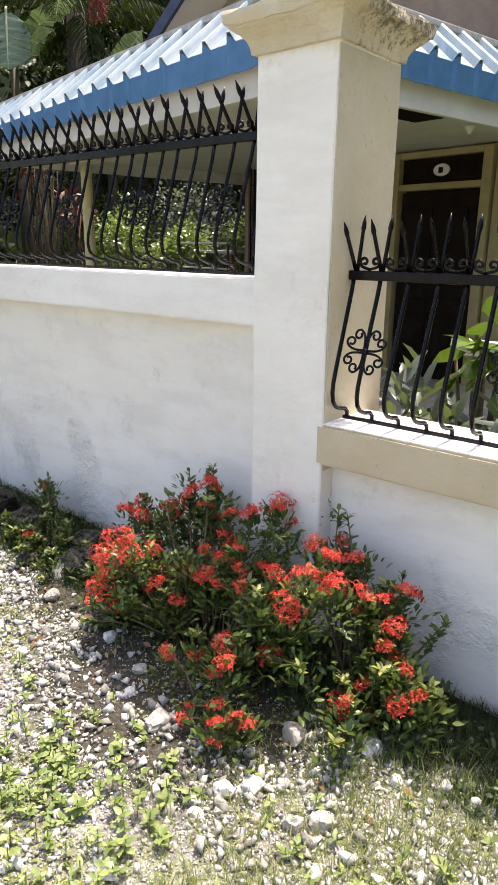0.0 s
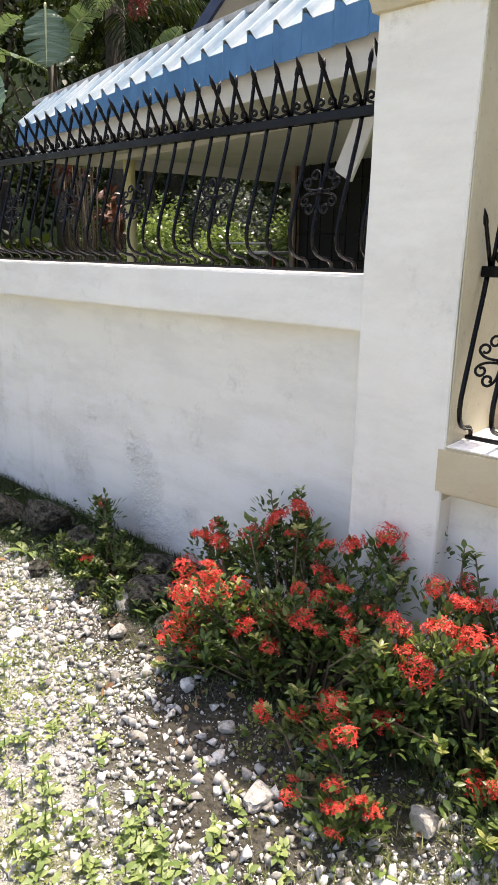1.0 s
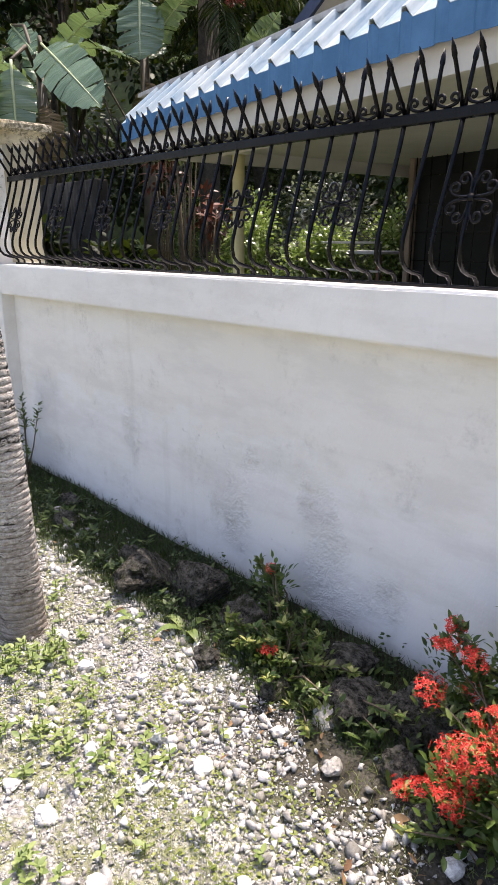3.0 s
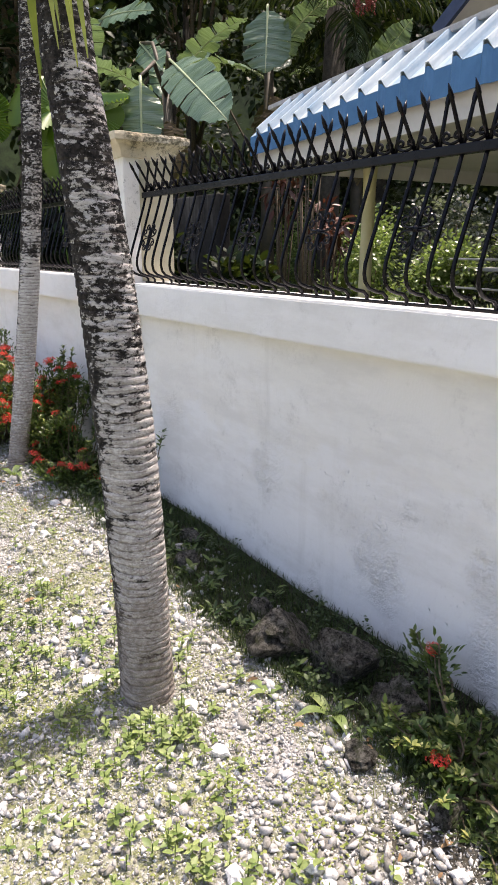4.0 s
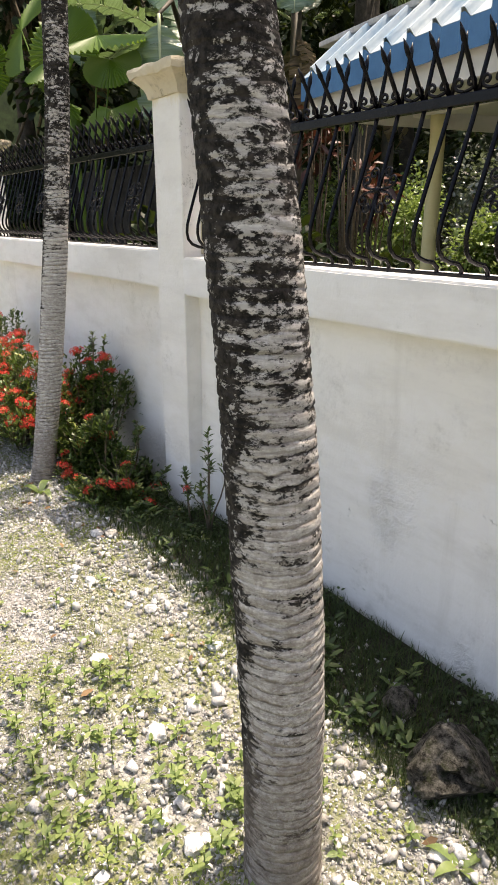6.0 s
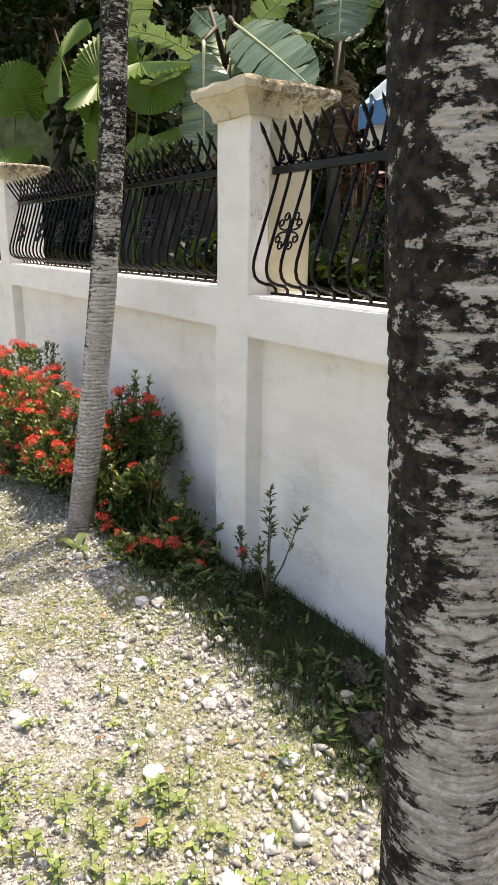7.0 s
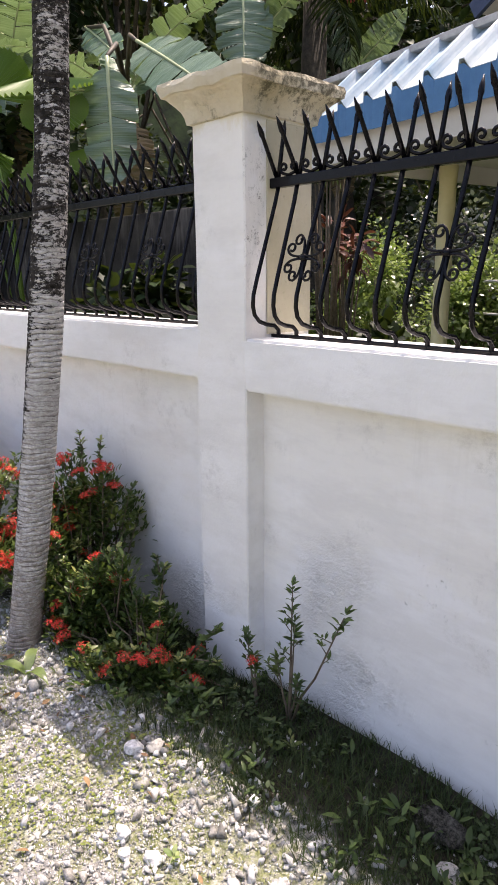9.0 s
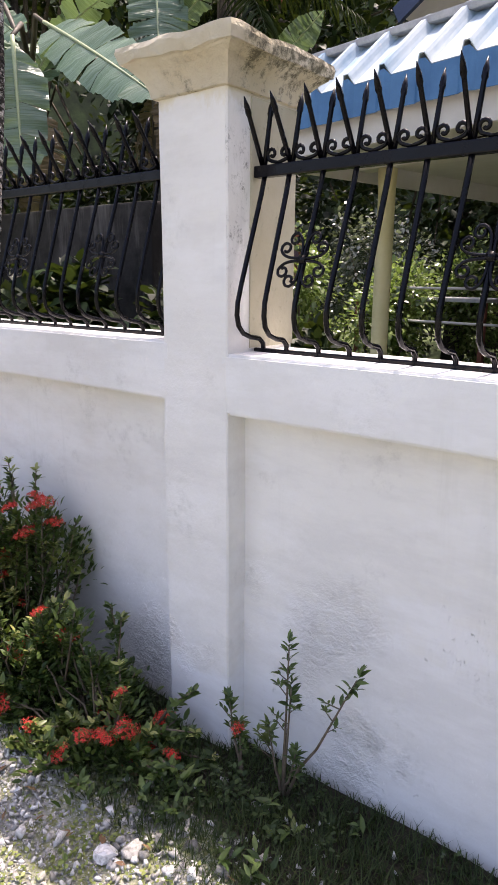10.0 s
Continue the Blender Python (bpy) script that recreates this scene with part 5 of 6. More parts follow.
def shade_weeds():
    """Small leafy weeds among the grass at the wall foot."""
    rng = random.Random(47)
    leaves = []
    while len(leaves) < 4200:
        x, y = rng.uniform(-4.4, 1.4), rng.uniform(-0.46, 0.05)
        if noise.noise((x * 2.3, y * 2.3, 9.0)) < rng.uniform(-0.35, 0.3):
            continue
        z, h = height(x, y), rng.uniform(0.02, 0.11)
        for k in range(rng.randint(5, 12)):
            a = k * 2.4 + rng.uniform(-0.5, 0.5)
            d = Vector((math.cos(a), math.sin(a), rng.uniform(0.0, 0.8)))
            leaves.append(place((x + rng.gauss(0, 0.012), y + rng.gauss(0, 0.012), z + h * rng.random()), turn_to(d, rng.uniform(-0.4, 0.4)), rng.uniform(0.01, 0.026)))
    # leaf colour darkened as well, to carry the shade at the wall foot
    tagged(scatter_mesh("shade_weeds", BROAD_V, LEAF_F, leaves, leaf_mat("shaded_weed_leaf", (0.016, 0.032, 0.012), (0.07, 0.105, 0.036), 0.5, 0.15, spec=0.25)), "small leafy weeds coloured dark for the wall-foot shade", "weeds", kind="stuff")


shade_weeds()


# ---- garden behind the wall ----
lawn = tagged(mesh_ob("lawn", [(-60, 0.6, 0.045), (40, 0.6, 0.045), (40, 60, 0.045), (-60, 60, 0.045)], [(0, 1, 2, 3)], plain("lawn_grass", (0.045, 0.07, 0.02), (0.1, 0.135, 0.04), 0.9, 9, 0.9)), "green lawn behind the wall", "lawn", kind="structure")


def old_wall_mat():
    m = Mat("blackened_render", 0.9, spec=0.15)
    c = m.mix(m.ramp(m.noise(2.5, 5, 0.7), 0.4, 0.65), (0.016, 0.015, 0.014), (0.05, 0.047, 0.043))
    c = m.mix(m.ramp(m.noise(5, 5, 0.7, stretch=(1, 1, 0.12)), 0.54, 0.68, 0, 0.7), c, (0.15, 0.14, 0.13))
    return m.color(c).bump(m.noise(30, 5, 0.7), 0.5, 0.01).m


tagged(part("wall_4", box_bm(-15.0, -6.9, 2.55, 2.7, -0.1, 2.2, 0.02), old_wall_mat(), None), "blackened old garden wall with pale streaks behind the grille", "wall", kind="structure")


def leaf_cloud(rng, centre, radii, n, size, mats, shell=0.55):
    for _ in range(n):
        d = Vector((rng.gauss(0, 1), rng.gauss(0, 1), rng.gauss(0, 1))).normalized()
        r = shell + (1 - shell) * rng.random()
        p = Vector(centre) + Vector((d.x * radii[0], d.y * radii[1], d.z * radii[2])) * r
        if p.z < 0.06:
            continue
        out = (d + Vector((rng.uniform(-0.8, 0.8), rng.uniform(-0.8, 0.8), rng.uniform(-0.9, 0.5)))).normalized()
        mats.append(place(p, turn_to(out, rng.uniform(-0.7, 0.7)), size * rng.uniform(0.55, 1.25)))


def garden_bush(x, y, w, h, n, size, mat, label, seed, template=BROAD_V, group="garden bushes", low=0.3):
    rng = random.Random(seed)
    b = thing("garden_bush", pose(x, y, 0.045), label, "bush", group)
    mats, stems = [], []
    for _ in range(9):
        c = Vector((rng.uniform(-0.6, 0.6) * w, rng.uniform(-0.5, 0.5) * w, h * rng.uniform(low, 0.82)))
        leaf_cloud(rng, c, (w * 0.42, w * 0.42, h * (0.24 if low < 0.5 else 0.08)), n // 9, size, mats, 0.3)
        stems.append(tube([(c.x * 0.2, c.y * 0.2, -0.05), (c.x * 0.6, c.y * 0.6, c.z * 0.6), c], [0.02, 0.013, 0.006], 5))
    under(mesh_ob("stem", *join_lists(stems), M_STEM, True), b)["kind"] = "stuff"
    tagged(under(scatter_mesh("leaves", template, LEAF_F, mats, mat), b), kind="stuff")
    return b


def banana_leaf(length, width, droop, seed, tears=0.35):
    """A broad blade along +X, folded at the midrib and torn between its veins."""
    rng = random.Random(seed)
    n = 46
    lists, blade_v, blade_f = [], [], []

    def mid(t):
        return Vector((length * (t - 0.22 * droop * t * t), 0, length * (0.22 * t - 0.62 * droop * t * t)))
    for s in (1, -1):
        i = 0
        while i < n:
            k = rng.randint(3, 13) if tears < 0.2 else (rng.randint(2, 8) if rng.random() > tears * 0.3 else 1)
            j = min(n, i + k)
            sag, cut, slip = rng.uniform(0.0, 0.5), rng.uniform(0.9, 1.03), (rng.uniform(0.0, 0.004) if tears < 0.2 and rng.random() < 0.8 else rng.uniform(0.004, 0.014))
            o = len(blade_v)
            for q in range(i, j + 1):
                t = q / n
                tt = t + slip * 0.4 if q == i else (t if q < j else t - slip * 0.6)
                w = width * 0.5 * cut * min(1.0, (0.1 + t / 0.14) ** 0.5) * (1.0 if t < 0.5 else max(0.04, 1 - ((t - 0.5) / 0.5) ** 2.3))
                m = mid(0.08 + 0.92 * tt)
                for f in (0.0, 0.5, 1.0):
                    blade_v.append((m.x + w * f * 0.22, s * w * f * (1 - 0.1 * sag), m.z + 0.16 * w * f - sag * w * f * f * 0.8 + (0.009 if q % 2 else -0.009) * f + 0.02 * math.sin(q * 0.9 + seed) * f))
            for q in range(j - i):
                for c in (0, 1):
                    a = o + q * 3 + c
                    quad = (a, a + 3, a + 4, a + 1)
                    blade_f.append(quad if s < 0 else quad[::-1])
            i = j
    rib_ = tube([mid(q / 10) + Vector((0, 0, 0.004)) for q in range(11)], [0.02 * (1 - 0.8 * q / 10) for q in range(11)], 6)
    return (blade_v, blade_f), rib_


M_BANANA_STEM = plain("banana_pseudostem", (0.04, 0.035, 0.025), (0.1, 0.08, 0.05), 0.6, 6)


def banana(x, y, stem_h, leaves, label, seed):
    b = thing("banana_plant", pose(x, y, 0.045), label, "banana plant", "banana plants in the garden")
    rng = random.Random(seed)
    under(mesh_ob("pseudostem", *tube([(0, 0, -0.1), (0.02, 0, stem_h * 0.5), (0, 0, stem_h)], [0.14, 0.11, 0.07], 12), M_BANANA_STEM, True), b)
    for k, (yaw, pitch, length, width, droop) in enumerate(leaves):
        blade, rib_ = banana_leaf(length, width, droop, seed * 20 + k)
        o = under(mesh_ob("banana_leaf", *blade, M_BANANA, True), b)
        under(mesh_ob("midrib", *rib_, M_MIDRIB, True), o, "pale green midrib")
        o.matrix_basis = pose(rng.uniform(-0.04, 0.04), rng.uniform(-0.04, 0.04), stem_h - 0.1 - 0.05 * k, 0, -pitch, yaw)
    for k in range(4):
        o = under(mesh_ob("dry_leaf", *banana_leaf(1.2, 0.35, 1.0, seed * 30 + k, 1.0)[0], M_BANANA_DRY), b, "dry brown hanging leaf")
        o.matrix_basis = pose(0, 0, stem_h - 0.3 - 0.1 * k, 0, 55, rng.uniform(0, 360))
    return b


def hung_leaf(plant, start, tip, width, facing, droop, seed, stalk_from):
    """A blade from start to tip that shows its face towards facing, on a stalk from the stem's head."""
    a, b = Vector(start), Vector(tip)
    x = (b - a).normalized()
    z = (Vector(facing) - x * Vector(facing).dot(x)).normalized()
    y = z.cross(x)
    m = Matrix((x, y, z)).transposed().to_4x4()
    m.translation = a
    length = (b - a).length
    blade, rib_ = banana_leaf(1.08 * length / (1 - 0.22 * droop), width * 0.87, droop, seed, 0.15)

    def eased(pts):
        out = []
        for p in pts:
            t = p[0] / length
            out.append((p[0], p[1], p[2] - length * (0.22 * t - 0.62 * droop * t * t) * 0.55))
        return out
    o = under(mesh_ob("banana_leaf", eased(blade[0]), blade[1], M_BANANA, True), plant)
    under(mesh_ob("midrib", eased(rib_[0]), rib_[1], M_MIDRIB, True), o, "pale green midrib")
    o.matrix_basis = plant.matrix_basis.inverted() @ m
    s0 = plant.matrix_basis.inverted() @ Vector(stalk_from)
    s1 = plant.matrix_basis.inverted() @ a
    under(mesh_ob("leaf_stalk", *tube([s0, s0.lerp(s1, 0.5) + Vector((0, 0, 0.3)), s1], [0.035, 0.028, 0.02], 7), M_BANANA_STEM, True), plant)


b1 = banana(-9.5, 3.3, 3.7, [(30, 45, 1.8, 0.6, 0.6), (150, 40, 2.0, 0.6, 0.7), (200, 20, 1.9, 0.62, 0.9), (255, 35, 1.9, 0.65, 0.8), (95, 55, 1.8, 0.6, 0.5)],
            "tall banana plant with broad grey-green drooping leaves", 3)
hung_leaf(b1, (-8.74, 2.95, 3.98), (-6.92, 2.66, 2.95), 0.76, (0.35, -0.7, 0.6), 0.25, 31, (-9.5, 3.3, 3.75))
hung_leaf(b1, (-8.31, 2.3, 3.62), (-8.27, 2.3, 2.5), 0.62, (0.75, -0.65, 0.1), 0.1, 32, (-9.5, 3.3, 3.7))
hung_leaf(b1, (-10.5, 3.4, 4.63), (-9.67, 3.3, 4.1), 0.52, (0.5, -0.7, 0.5), 0.3, 33, (-9.5, 3.3, 3.8))
b2 = banana(-9.2, 4.9, 4.2, [(20, 50, 1.8, 0.6, 0.7), (140, 45, 1.9, 0.6, 0.7), (215, 25, 1.9, 0.6, 0.8)], "banana plant with torn leaves and dry brown skirts", 5)
hung_leaf(b2, (-8.98, 4.7, 5.0), (-8.86, 4.6, 4.12), 0.82, (0.7, -0.7, 0.15), 0.1, 34, (-9.2, 4.9, 4.3))
b3 = banana(-11.9, 3.0, 4.0, [(-15, 45, 2.0, 0.62, 0.7), (60, 40, 1.9, 0.6, 0.8), (180, 30, 1.8, 0.62, 0.9)], "banana plant with hanging sunlit leaves", 7)
hung_leaf(b3, (-12.1, 3.3, 5.25), (-10.1, 3.35, 4.95), 0.55, (0.4, -0.7, 0.6), 0.4, 35, (-11.9, 3.0, 4.1))
hung_leaf(b3, (-11.6, 2.8, 4.7), (-11.4, 2.7, 3.7), 0.6, (0.7, -0.7, 0.2), 0.15, 36, (-11.9, 3.0, 4.1))
b4 = banana(-9.4, 7.0, 4.2, [(120, 40, 1.8, 0.6, 0.8), (200, 40, 1.8, 0.6, 0.8)], "banana plant behind the roof end", 9)
hung_leaf(b4, (-9.0, 6.6, 4.2), (-7.9, 6.5, 4.85), 0.5, (0.5, -0.6, -0.4), 0.2, 37, (-9.4, 7.0, 4.2))
hung_leaf(b4, (-9.85, 7.0, 5.2), (-9.0, 7.0, 4.55), 0.5, (0.4, -0.8, 0.4), 0.3, 38, (-9.4, 7.0, 4.3))


def fan_leaf(radius, seed, spread=250):
    """A pleated fan blade in the XY plane round the origin, pointing along +Y."""
    rng = random.Random(seed)
    n = 34
    vs, fs = [(0, 0, 0)], []
    for i in range(n * 2 + 1):
        a = radians(-spread / 2 + spread * i / (2 * n))
        r = radius * (0.93 + 0.07 * math.cos(a)) * (1.0 if i % 2 else 0.965) * rng.uniform(0.98, 1.0)
        z = (0.028 if i % 2 else -0.028) * radius - 0.12 * radius
        for f in (0.45, 1.0):
            vs.append((math.sin(a) * r * f, math.cos(a) * r * f, z * f * (1.0 if f < 1 else 1.3)))
    for i in range(n * 2):
        a = 1 + 2 * i
        fs.append((0, a + 2, a))
        fs.append((a, a + 2, a + 3, a + 1))
    return vs, fs


def fan_palm(x, y, leaves, label, seed):
    """leaves: the hub, the way the fan points, the way its face looks, its radius."""
    f = thing("fan_palm", pose(x, y, 0.045), label, "fan palm", "fan palms behind the wall")
    inv = f.matrix_basis.inverted()
    for k, (hub, way, face, rad) in enumerate(leaves):
        p = inv @ Vector(hub)
        yv = Vector(way).normalized()
        zv = (Vector(face) - yv * Vector(face).dot(yv)).normalized()
        m = Matrix((yv.cross(zv), yv, zv)).transposed().to_4x4()
        m.translation = p
        under(mesh_ob("leaf_stalk", *tube([(p.x * 0.05, p.y * 0.05, 0), (p.x * 0.45, p.y * 0.45, p.z * 0.65), p], [0.016, 0.012, 0.008], 6), M_FAN, True), f)
        o = under(mesh_ob("fan_leaf", *fan_leaf(rad, seed * 10 + k), M_FAN), f, "pleated round bright green leaf")
        o.matrix_basis = m
    return f


fan_palm(-9.3, 1.8, [((-9.87, 1.77, 3.46), (-0.45, -0.1, 0.9), (0.6, -0.8, 0.0), 0.58), ((-9.8, 1.7, 3.4), (-0.5, -0.5, -0.25), (0.3, -0.4, 0.9), 0.5), ((-8.75, 1.77, 3.43), (0.9, -0.05, -0.18), (-0.1, -0.25, 0.95), 0.58),
                     ((-8.5, 1.8, 3.16), (0.5, -0.3, -0.7), (0.7, -0.6, 0.3), 0.36), ((-9.85, 1.7, 2.95), (-0.7, -0.2, -0.5), (0.5, -0.8, 0.3), 0.45),
                     ((-10.3, 1.9, 3.0), (-0.8, -0.1, -0.4), (0.4, -0.8, 0.3), 0.6), ((-11.3, 1.8, 3.97), (-0.9, 0, 0.2), (0.6, -0.7, 0.2), 0.65), ((-9.0, 2.0, 2.75), (0.3, -0.5, -0.6), (0.4, -0.8, 0.4), 0.42)],
         "fan palm with pleated sunlit leaves above the grille", 2)
fan_palm(-12.2, 1.2, [((-12.3, 1.1, 3.3), (-0.5, -0.2, 0.7), (0.6, -0.7, 0.2), 0.55), ((-11.7, 1.0, 2.8), (0.3, -0.5, -0.6), (0.6, -0.7, 0.2), 0.5), ((-12.6, 1.0, 2.6), (-0.5, -0.4, -0.5), (0.6, -0.7, 0.3), 0.5), ((-12.2, 1.4, 3.6), (0.2, 0.3, 0.9), (0.7, -0.6, 0), 0.5)], "fan palm half in shade behind the grille", 4)

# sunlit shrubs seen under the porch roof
# pale sun glints are put into the leaf colour of some bushes
M_GLINTLEAF = leaf_mat("glinting_garden_leaf", (0.05, 0.07, 0.05), (0.32, 0.34, 0.3), 0.22, 0.2, spec=0.8)
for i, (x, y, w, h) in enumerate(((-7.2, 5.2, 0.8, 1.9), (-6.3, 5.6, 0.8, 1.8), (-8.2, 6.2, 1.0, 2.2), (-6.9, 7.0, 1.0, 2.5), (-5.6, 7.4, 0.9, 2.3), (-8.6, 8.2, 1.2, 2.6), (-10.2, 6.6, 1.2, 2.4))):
    garden_bush(x, y, w, h, 3600, 0.075, M_GLINTLEAF if i in (3, 5) else M_LITLEAF, "glossy garden bush with sun glints put into its leaf colour" if i in (3, 5) else "leafy sunlit garden bush seen through the grille", 60 + i)
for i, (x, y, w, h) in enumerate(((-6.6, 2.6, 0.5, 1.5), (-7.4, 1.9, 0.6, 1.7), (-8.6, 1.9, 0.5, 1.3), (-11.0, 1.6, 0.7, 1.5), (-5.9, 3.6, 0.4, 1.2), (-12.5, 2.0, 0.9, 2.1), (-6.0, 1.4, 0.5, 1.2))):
    garden_bush(x, y, w, h, 1500, 0.15, M_SHADELEAF, "dark shaded garden bush behind the grille", 80 + i, group="shaded garden bushes")
for i, (x, y, w, h) in enumerate(((-6.9, 4.2, 0.4, 2.5), (-8.0, 4.3, 0.45, 3.4))):
    garden_bush(x, y, w * 0.8, h, 110, 0.2, M_REDLEAF, "tall red-leaved garden plant", 100 + i, LEAF_V, group="red-leaved plants", low=0.66)
garden_bush(-6.7, 3.7, 0.34, 3.45, 420, 0.12, M_WEED, "yellow-green leafy shrub beside the roof end", 110, low=0.74)
garden_bush(0.5, 1.08, 0.24, 1.28, 44, 0.15, leaf_mat("heart_leaf", (0.05, 0.11, 0.01), (0.1, 0.19, 0.02), 0.4, 0.2), "large heart-shaped yellow-green leaves by the porch", 111, [(x * 1.5, y, z) for x, y, z in BROAD_V], low=0.62)
garden_bush(0.35, 0.7, 0.36, 0.92, 330, 0.15, M_GREYLEAF, "silvery-leaved plant behind the low grille", 112, LEAF_V)
garden_bush(0.95, 0.8, 0.4, 0.95, 330, 0.17, M_GREYLEAF, "silvery-leaved plant behind the low grille", 113, LEAF_V)
rail = thing("porch_rail", pose(0.9, 1.25, 0, 0, 0, -9.5), "white painted porch rail on short posts", "railing")
part("rail", box_bm(-0.7, 1.2, -0.03, 0.03, 0.95, 1.03, 0.006), M_BOARD, rail)
for k in range(2, 5):
    part("post", box_bm(-0.65 + 0.44 * k, -0.6 + 0.44 * k, -0.02, 0.02, 0.045, 0.95, 0.004), M_BOARD, rail)
for x, y, r in ((0.55, 0.45, 0.13), (0.95, 0.4, 0.12), (1.3, 0.42, 0.12)):
    pv = tube([(0, 0, 0), (0, 0, 0.2), (0, 0, 0.21), (0, 0, 0.25)], [r * 0.7, r * 0.95, r * 1.08, r * 1.05], 18)
    po = tagged(mesh_ob("flower_pot", *pv, M_POT, False), "terracotta flower pot behind the low wall", "flower pot", "flower pots")
    po.matrix_world = pose(x, y, 0.44)
    st = tagged(part("pot_stand", box_bm(-r, r, -r, r, 0, 0.395, 0.01), M_DARKWALL, None), "dark block under a flower pot", "plinth", "pot stands")
    st.matrix_world = pose(x, y, 0.045)

# garden table and rack far under the porch
table = thing("garden_table", pose(-6.0, 6.2, 0.045, 0, 0, -9), "garden table with a pale top behind the porch", "table")
part("tabletop", box_bm(-0.9, 0.9, -0.35, 0.35, 1.3, 1.34, 0.006), M_FLASH, table)
for dx in (-0.85, 0.85):
    for dy in (-0.3, 0.3):
        part("leg", box_bm(dx - 0.025, dx + 0.025, dy - 0.025, dy + 0.025, 0, 1.3, 0.004), plain("rusty_red_post", (0.16, 0.05, 0.03), (0.25, 0.09, 0.06), 0.7), table)
rack = thing("pipe_rack", pose(-5.7, 5.4, 0.045, 0, 0, -9), "low rack of white pipe in the shade", "rack")
for z in (1.1, 1.45):
    under(mesh_ob("pipe", *tube([(-0.8, 0, z), (0.9, 0, z)], 0.014, 8), M_BOARD, True), rack)
for x in (-0.78, 0.88):
    under(mesh_ob("upright", *tube([(x, 0, 0), (x, 0, 1.47)], 0.016, 8), M_DARKWALL, True), rack)


# low dark seedlings and strap leaves along the wall foot
def foot_plants():
    rng = random.Random(91)
    mats = []
    for _ in range(150):
        x, y = rng.uniform(-4.4, 1.4), rng.uniform(-0.42, -0.03)
        z = height(x, y)
        for k in range(rng.randint(5, 11)):
            a = rng.uniform(0, 6.28)
            mats.append(place((x + rng.gauss(0, 0.015), y + rng.gauss(0, 0.015), z + rng.uniform(0.005, 0.05)), turn_to((math.cos(a), math.sin(a), rng.uniform(0.0, 1.0)), rng.uniform(-0.4, 0.4)), rng.uniform(0.025, 0.06)))
    tagged(scatter_mesh("foot_weeds", LEAF_V, LEAF_F, mats, M_IXORA), "low dark weeds along the shaded wall foot", "weeds", kind="stuff")


foot_plants()


def strap_plant(x, y, n, size, label, seed):
    """A rosette of arching strap leaves."""
    rng = random.Random(seed)
    p = thing("strap_plant", pose(x, y, height(x, y)), label, "plant", "strap-leaved plants")
    for k in range(n):
        a = 6.283 * k / n + rng.uniform(-0.4, 0.4)
        vs, fs = [], []
        ln, w = size * rng.uniform(0.7, 1.1), size * 0.11
        for i in range(8):
            t = i / 7
            r, z = ln * t * 0.75, ln * (0.85 * t - 0.75 * t * t)
            ww = w * math.sin(math.pi * min(1.0, 0.12 + 0.88 * t)) + 0.001
            for sgn in (-1, 0, 1):
                vs.append((r * math.cos(a) - sgn * ww * math.sin(a), r * math.sin(a) + sgn * ww * math.cos(a), z - 0.004 + (0.25 * ww if sgn else 0)))
        for i in range(7):
            for c in (0, 1):
                q = i * 3 + c
                fs.append((q, q + 1, q + 4, q + 3))
        under(mesh_ob("strap_leaf", vs, fs, M_WEED if rng.random() < 0.4 else M_LITLEAF, True), p)
    return p


strap_plant(-1.5, -0.42, 4, 0.17, "strap-leaved plant with arching green leaves by a rock", 1)
strap_plant(-1.0, -0.18, 6, 0.18, "strap-leaved plant in the shade by the wall", 2)
strap_plant(-0.75, -0.22, 6, 0.18, "strap-leaved plant in the shade beside a shrub", 3)
strap_plant(-1.72, -0.52, 4, 0.12, "small green strap-leaved seedling in gravel", 4)
strap_plant(-4.5, -0.62, 3, 0.2, "few long green strap leaves at the foot of a palm", 5)


def litter():
    """Curled dry leaves fallen under the shrubs."""
    rng = random.Random(61)
    mats = []
    for cx, cy, sx, sy, n in ((0.1, -0.55, 0.4, 0.16, 60), (-1.0, -0.5, 0.5, 0.12, 22), (-4.3, -0.6, 0.4, 0.16, 40), (-3.0, -0.8, 0.7, 0.3, 16)):
        for _ in range(n):
            x, y = rng.gauss(cx, sx), min(-0.05, rng.gauss(cy, sy))
            a = rng.uniform(0, 6.28)
            mats.append(place((x, y, height(x, y) + rng.uniform(0.008, 0.02)), turn_to((math.cos(a), math.sin(a), rng.uniform(-0.15, 0.3)), rng.uniform(-0.9, 0.9)), rng.uniform(0.025, 0.05)))
    tagged(scatter_mesh("fallen_leaves", OVAL_V, LEAF_F, mats, leaf_mat("dry_fallen_leaf", (0.12, 0.06, 0.03), (0.34, 0.22, 0.11), 0.8, 0.1, glow=(0.4, 0.2, 0.05))), "dry brown leaves fallen under the shrubs", "leaf litter", kind="stuff")


litter()

# trees that close the garden
def feather_spray(rng, centre, n, length, lists):
    for k in range(n):
        v, f = frond(length * rng.uniform(0.7, 1.2), length * 0.28, rng.uniform(0.6, 1.2), rng.randrange(9999), 18)
        m = pose(centre[0], centre[1], centre[2], 0, rng.uniform(-60, 20), rng.uniform(0, 360))
        lists.append(([m @ Vector(p) for p in v], f))


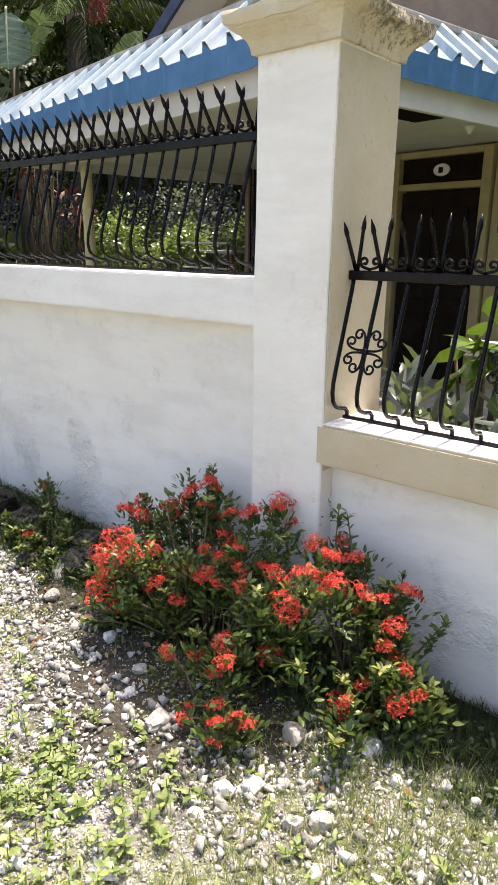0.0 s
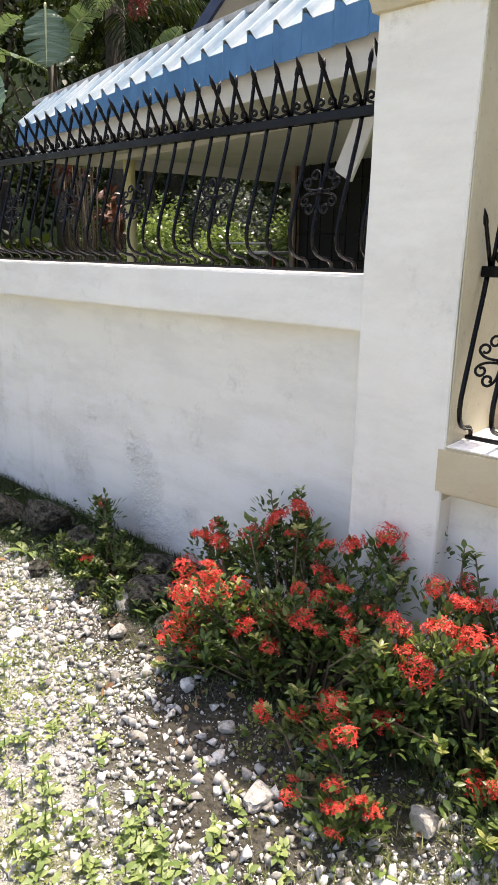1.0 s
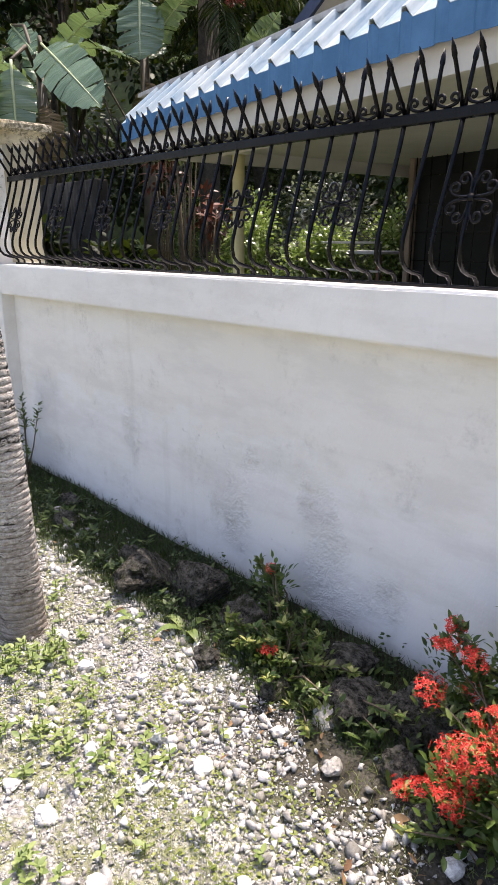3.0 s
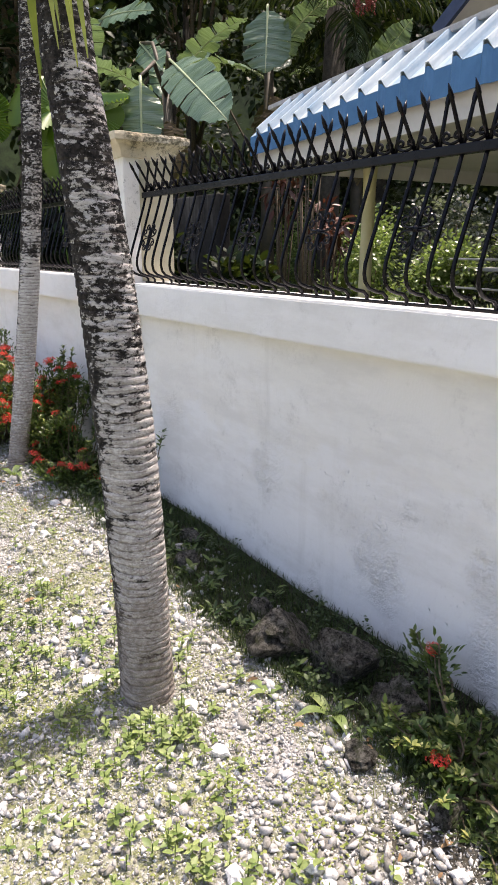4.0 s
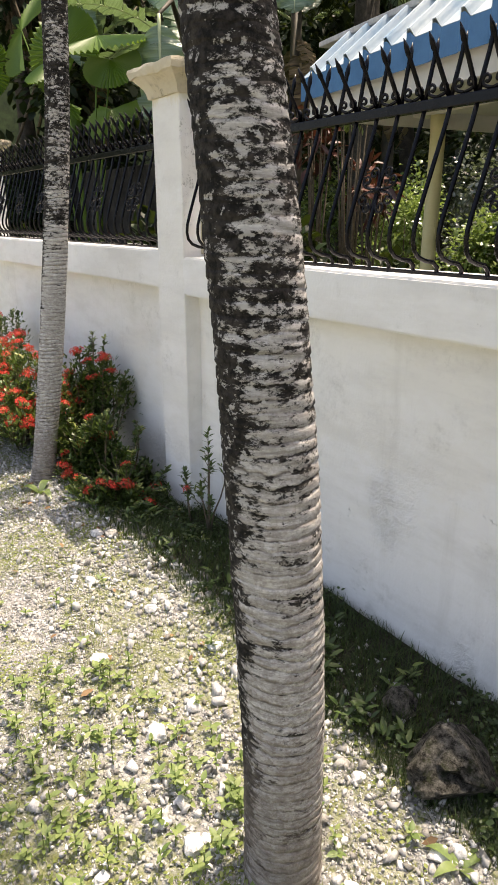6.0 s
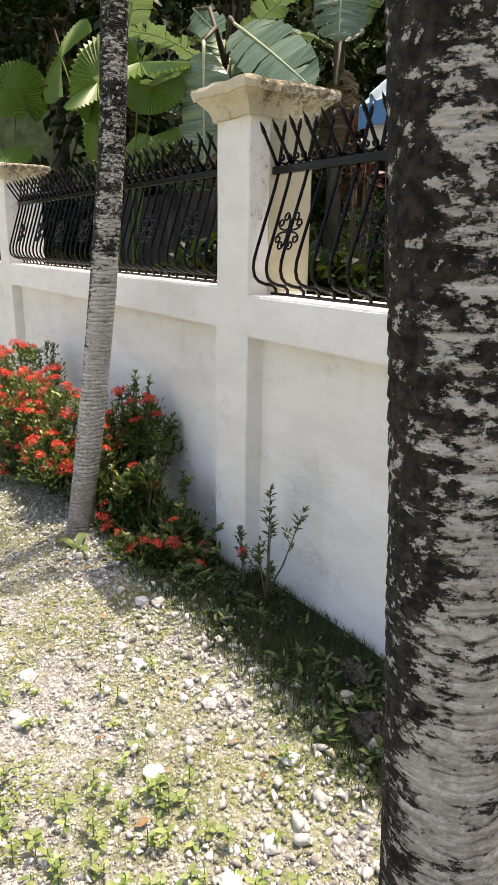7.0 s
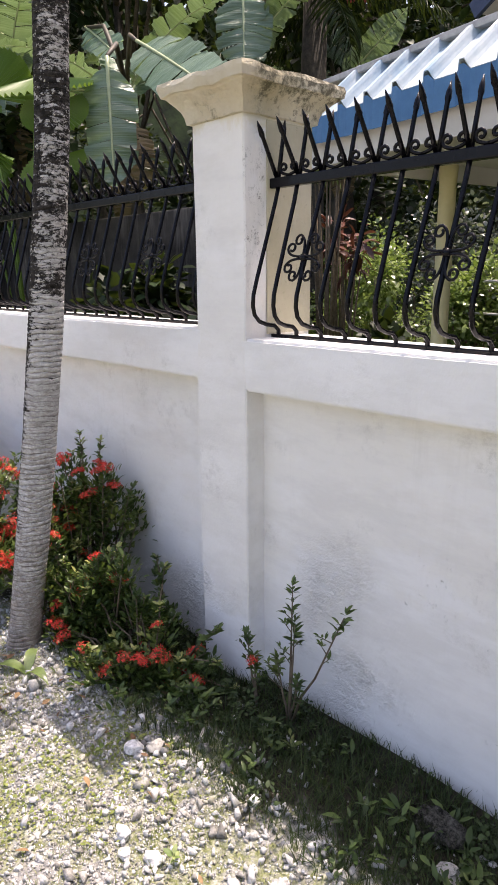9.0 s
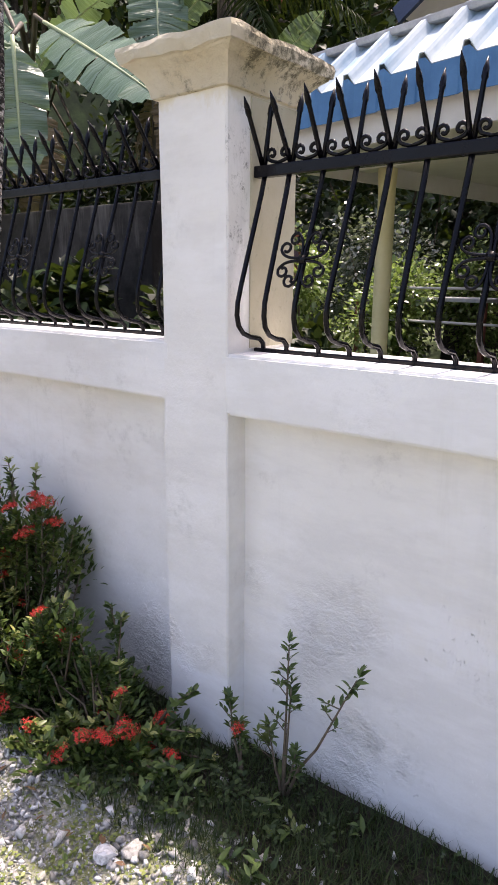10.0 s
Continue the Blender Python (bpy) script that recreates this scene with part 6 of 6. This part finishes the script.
def tree(x, y, h, crown_r, seed, label, leaf=0.2, n=5200, low=0.32):
    rng = random.Random(seed)
    t = thing("tree", pose(x, y, 0.045), label, "tree", "trees behind the garden")
    limbs = []
    top = Vector((rng.uniform(-0.4, 0.4), rng.uniform(-0.4, 0.4), h * 0.8))
    trunk = tube([(0, 0, -0.1), (0.05, 0, h * 0.2), top * 0.55, top], [0.22, 0.17, 0.12, 0.05], 12)
    under(mesh_ob("trunk", *trunk, plain("dark_bark", (0.03, 0.026, 0.02), (0.09, 0.075, 0.06), 0.9, 14, 0.8), True), t)
    mats = []
    for k in range(16):
        a = k * 2.4
        c = Vector((math.cos(a) * crown_r * rng.uniform(0.25, 0.95), math.sin(a) * crown_r * rng.uniform(0.25, 0.95), h * rng.uniform(low, 1.0)))
        limbs.append(tube([top * rng.uniform(0.4, 0.9), top * 0.5 + c * 0.45, c], [0.05, 0.035, 0.012], 6))
        leaf_cloud(rng, c, (crown_r * 0.42, crown_r * 0.42, h * 0.1), n // 16, leaf, mats, 0.2)
    under(mesh_ob("limb", *join_lists(limbs), M_STEM, True), t)["kind"] = "stuff"
    tagged(under(scatter_mesh("crown", BROAD_V, LEAF_F, mats, M_SHADELEAF), t), kind="stuff")
    return t


for i, (x, y, h, r) in enumerate(((-10.5, 8.8, 9, 2.6), (-14.0, 6.5, 9, 2.8), (-13.5, 3.2, 7, 2.0), (-7.4, 10.5, 9, 2.6), (-3.5, 12.5, 9, 3.0), (-16.5, 1.5, 8, 2.8), (-11.8, 11.5, 11, 3.0), (1.0, 13.5, 9, 3.0), (-18, 8, 11, 3.5), (-15, 13, 13, 3.8), (-8, 14.5, 12, 3.5), (-5.5, 9.8, 8, 2.2), (-13, 9.5, 10, 3.0))):
    tree(x, y, h, r, 200 + i, "dark leafy tree behind the garden", low=0.16)
# added tree with a high crown, there to keep sun off the garden
for i, (x, y, h, r) in enumerate(((-13.8, 2.6, 8.5, 2.2),)):
    tree(x, y, h, r, 300 + i, "tall tree added so that its crown shades the garden", low=0.6)
palm_b = thing("feather_palm", pose(-9.0, 6.0, 0.045), "dark feather palm with rough trunk behind the roof", "palm tree")
under(mesh_ob("trunk", *tube([(0, 0, -0.1), (0.03, 0, 1.5), (0.0, 0, 3.2), (0.05, 0, 5.2)], [0.2, 0.17, 0.19, 0.16], 14), plain("rough_dark_bark", (0.025, 0.022, 0.018), (0.08, 0.07, 0.055), 0.9, 18, 1.0), True), palm_b)
# hanging strings of dark red fruit
rg_f = random.Random(19)
fruit = []
for k in range(26):
    a, rr, ln = rg_f.uniform(0, 6.28), rg_f.uniform(0.02, 0.22), rg_f.uniform(0.3, 0.62)
    top, end = Vector((0.75, -0.1, 5.5)), Vector((0.82 + rr * math.cos(a), -0.1 + rr * math.sin(a), 5.42 - ln))
    fruit.append(tube([top, top.lerp(end, 0.5) + Vector((0.05 * math.cos(a), 0.05 * math.sin(a), 0.05)), end], [0.006, 0.004, 0.003], 4))
    for i in range(22):
        c = top.lerp(end, 0.2 + 0.8 * i / 22) + Vector((rg_f.uniform(-0.03, 0.03), rg_f.uniform(-0.03, 0.03), 0))
        s = rg_f.uniform(0.013, 0.02)
        fruit.append(([c + Vector(v) * s for v in ((1, 0, 0), (-1, 0, 0), (0, 1, 0), (0, -1, 0), (0, 0, 1.2), (0, 0, -1.2))], [(0, 2, 4), (2, 1, 4), (1, 3, 4), (3, 0, 4), (2, 0, 5), (1, 2, 5), (3, 1, 5), (0, 3, 5)]))
tagged(under(mesh_ob("fruit_cluster", *join_lists(fruit), plain("dark_red_fruit", (0.12, 0.02, 0.015), (0.26, 0.05, 0.035), 0.5, 20)), palm_b, "hanging strings of dark red fruit"), kind="stuff")
rg = random.Random(9)
for k in range(16):
    o = under(mesh_ob("frond", *frond(rg.uniform(1.6, 2.4), 0.5, rg.uniform(0.7, 1.2), 700 + k), M_SHADELEAF), palm_b)
    o.matrix_basis = pose(0.05, 0, 5.1, 0, rg.uniform(-40, 30), 22.5 * k)
# added backdrop that shuts out the sky beyond the trees
bd_v, bd_f = [], []
for i in range(61):
    a = radians(-30 + 240 * i / 60)
    for k, (r, z) in enumerate(((24, 0.0), (25, 6.0), (27, 12.0 + 3 * noise.noise((i * 0.4, 0, 0))))):
        bd_v.append((-4 + r * math.cos(a), r * math.sin(a), z))
for i in range(60):
    for k in range(2):
        a = i * 3 + k
        bd_f.append((a, a + 3, a + 4, a + 1))
tagged(mesh_ob("backdrop", bd_v, bd_f, plain("dark_backdrop", (0.008, 0.014, 0.006), (0.05, 0.075, 0.025), 0.95, 1.5, 1.0), True), "dark backdrop added to shut out the sky behind the trees", "woods", kind="structure")
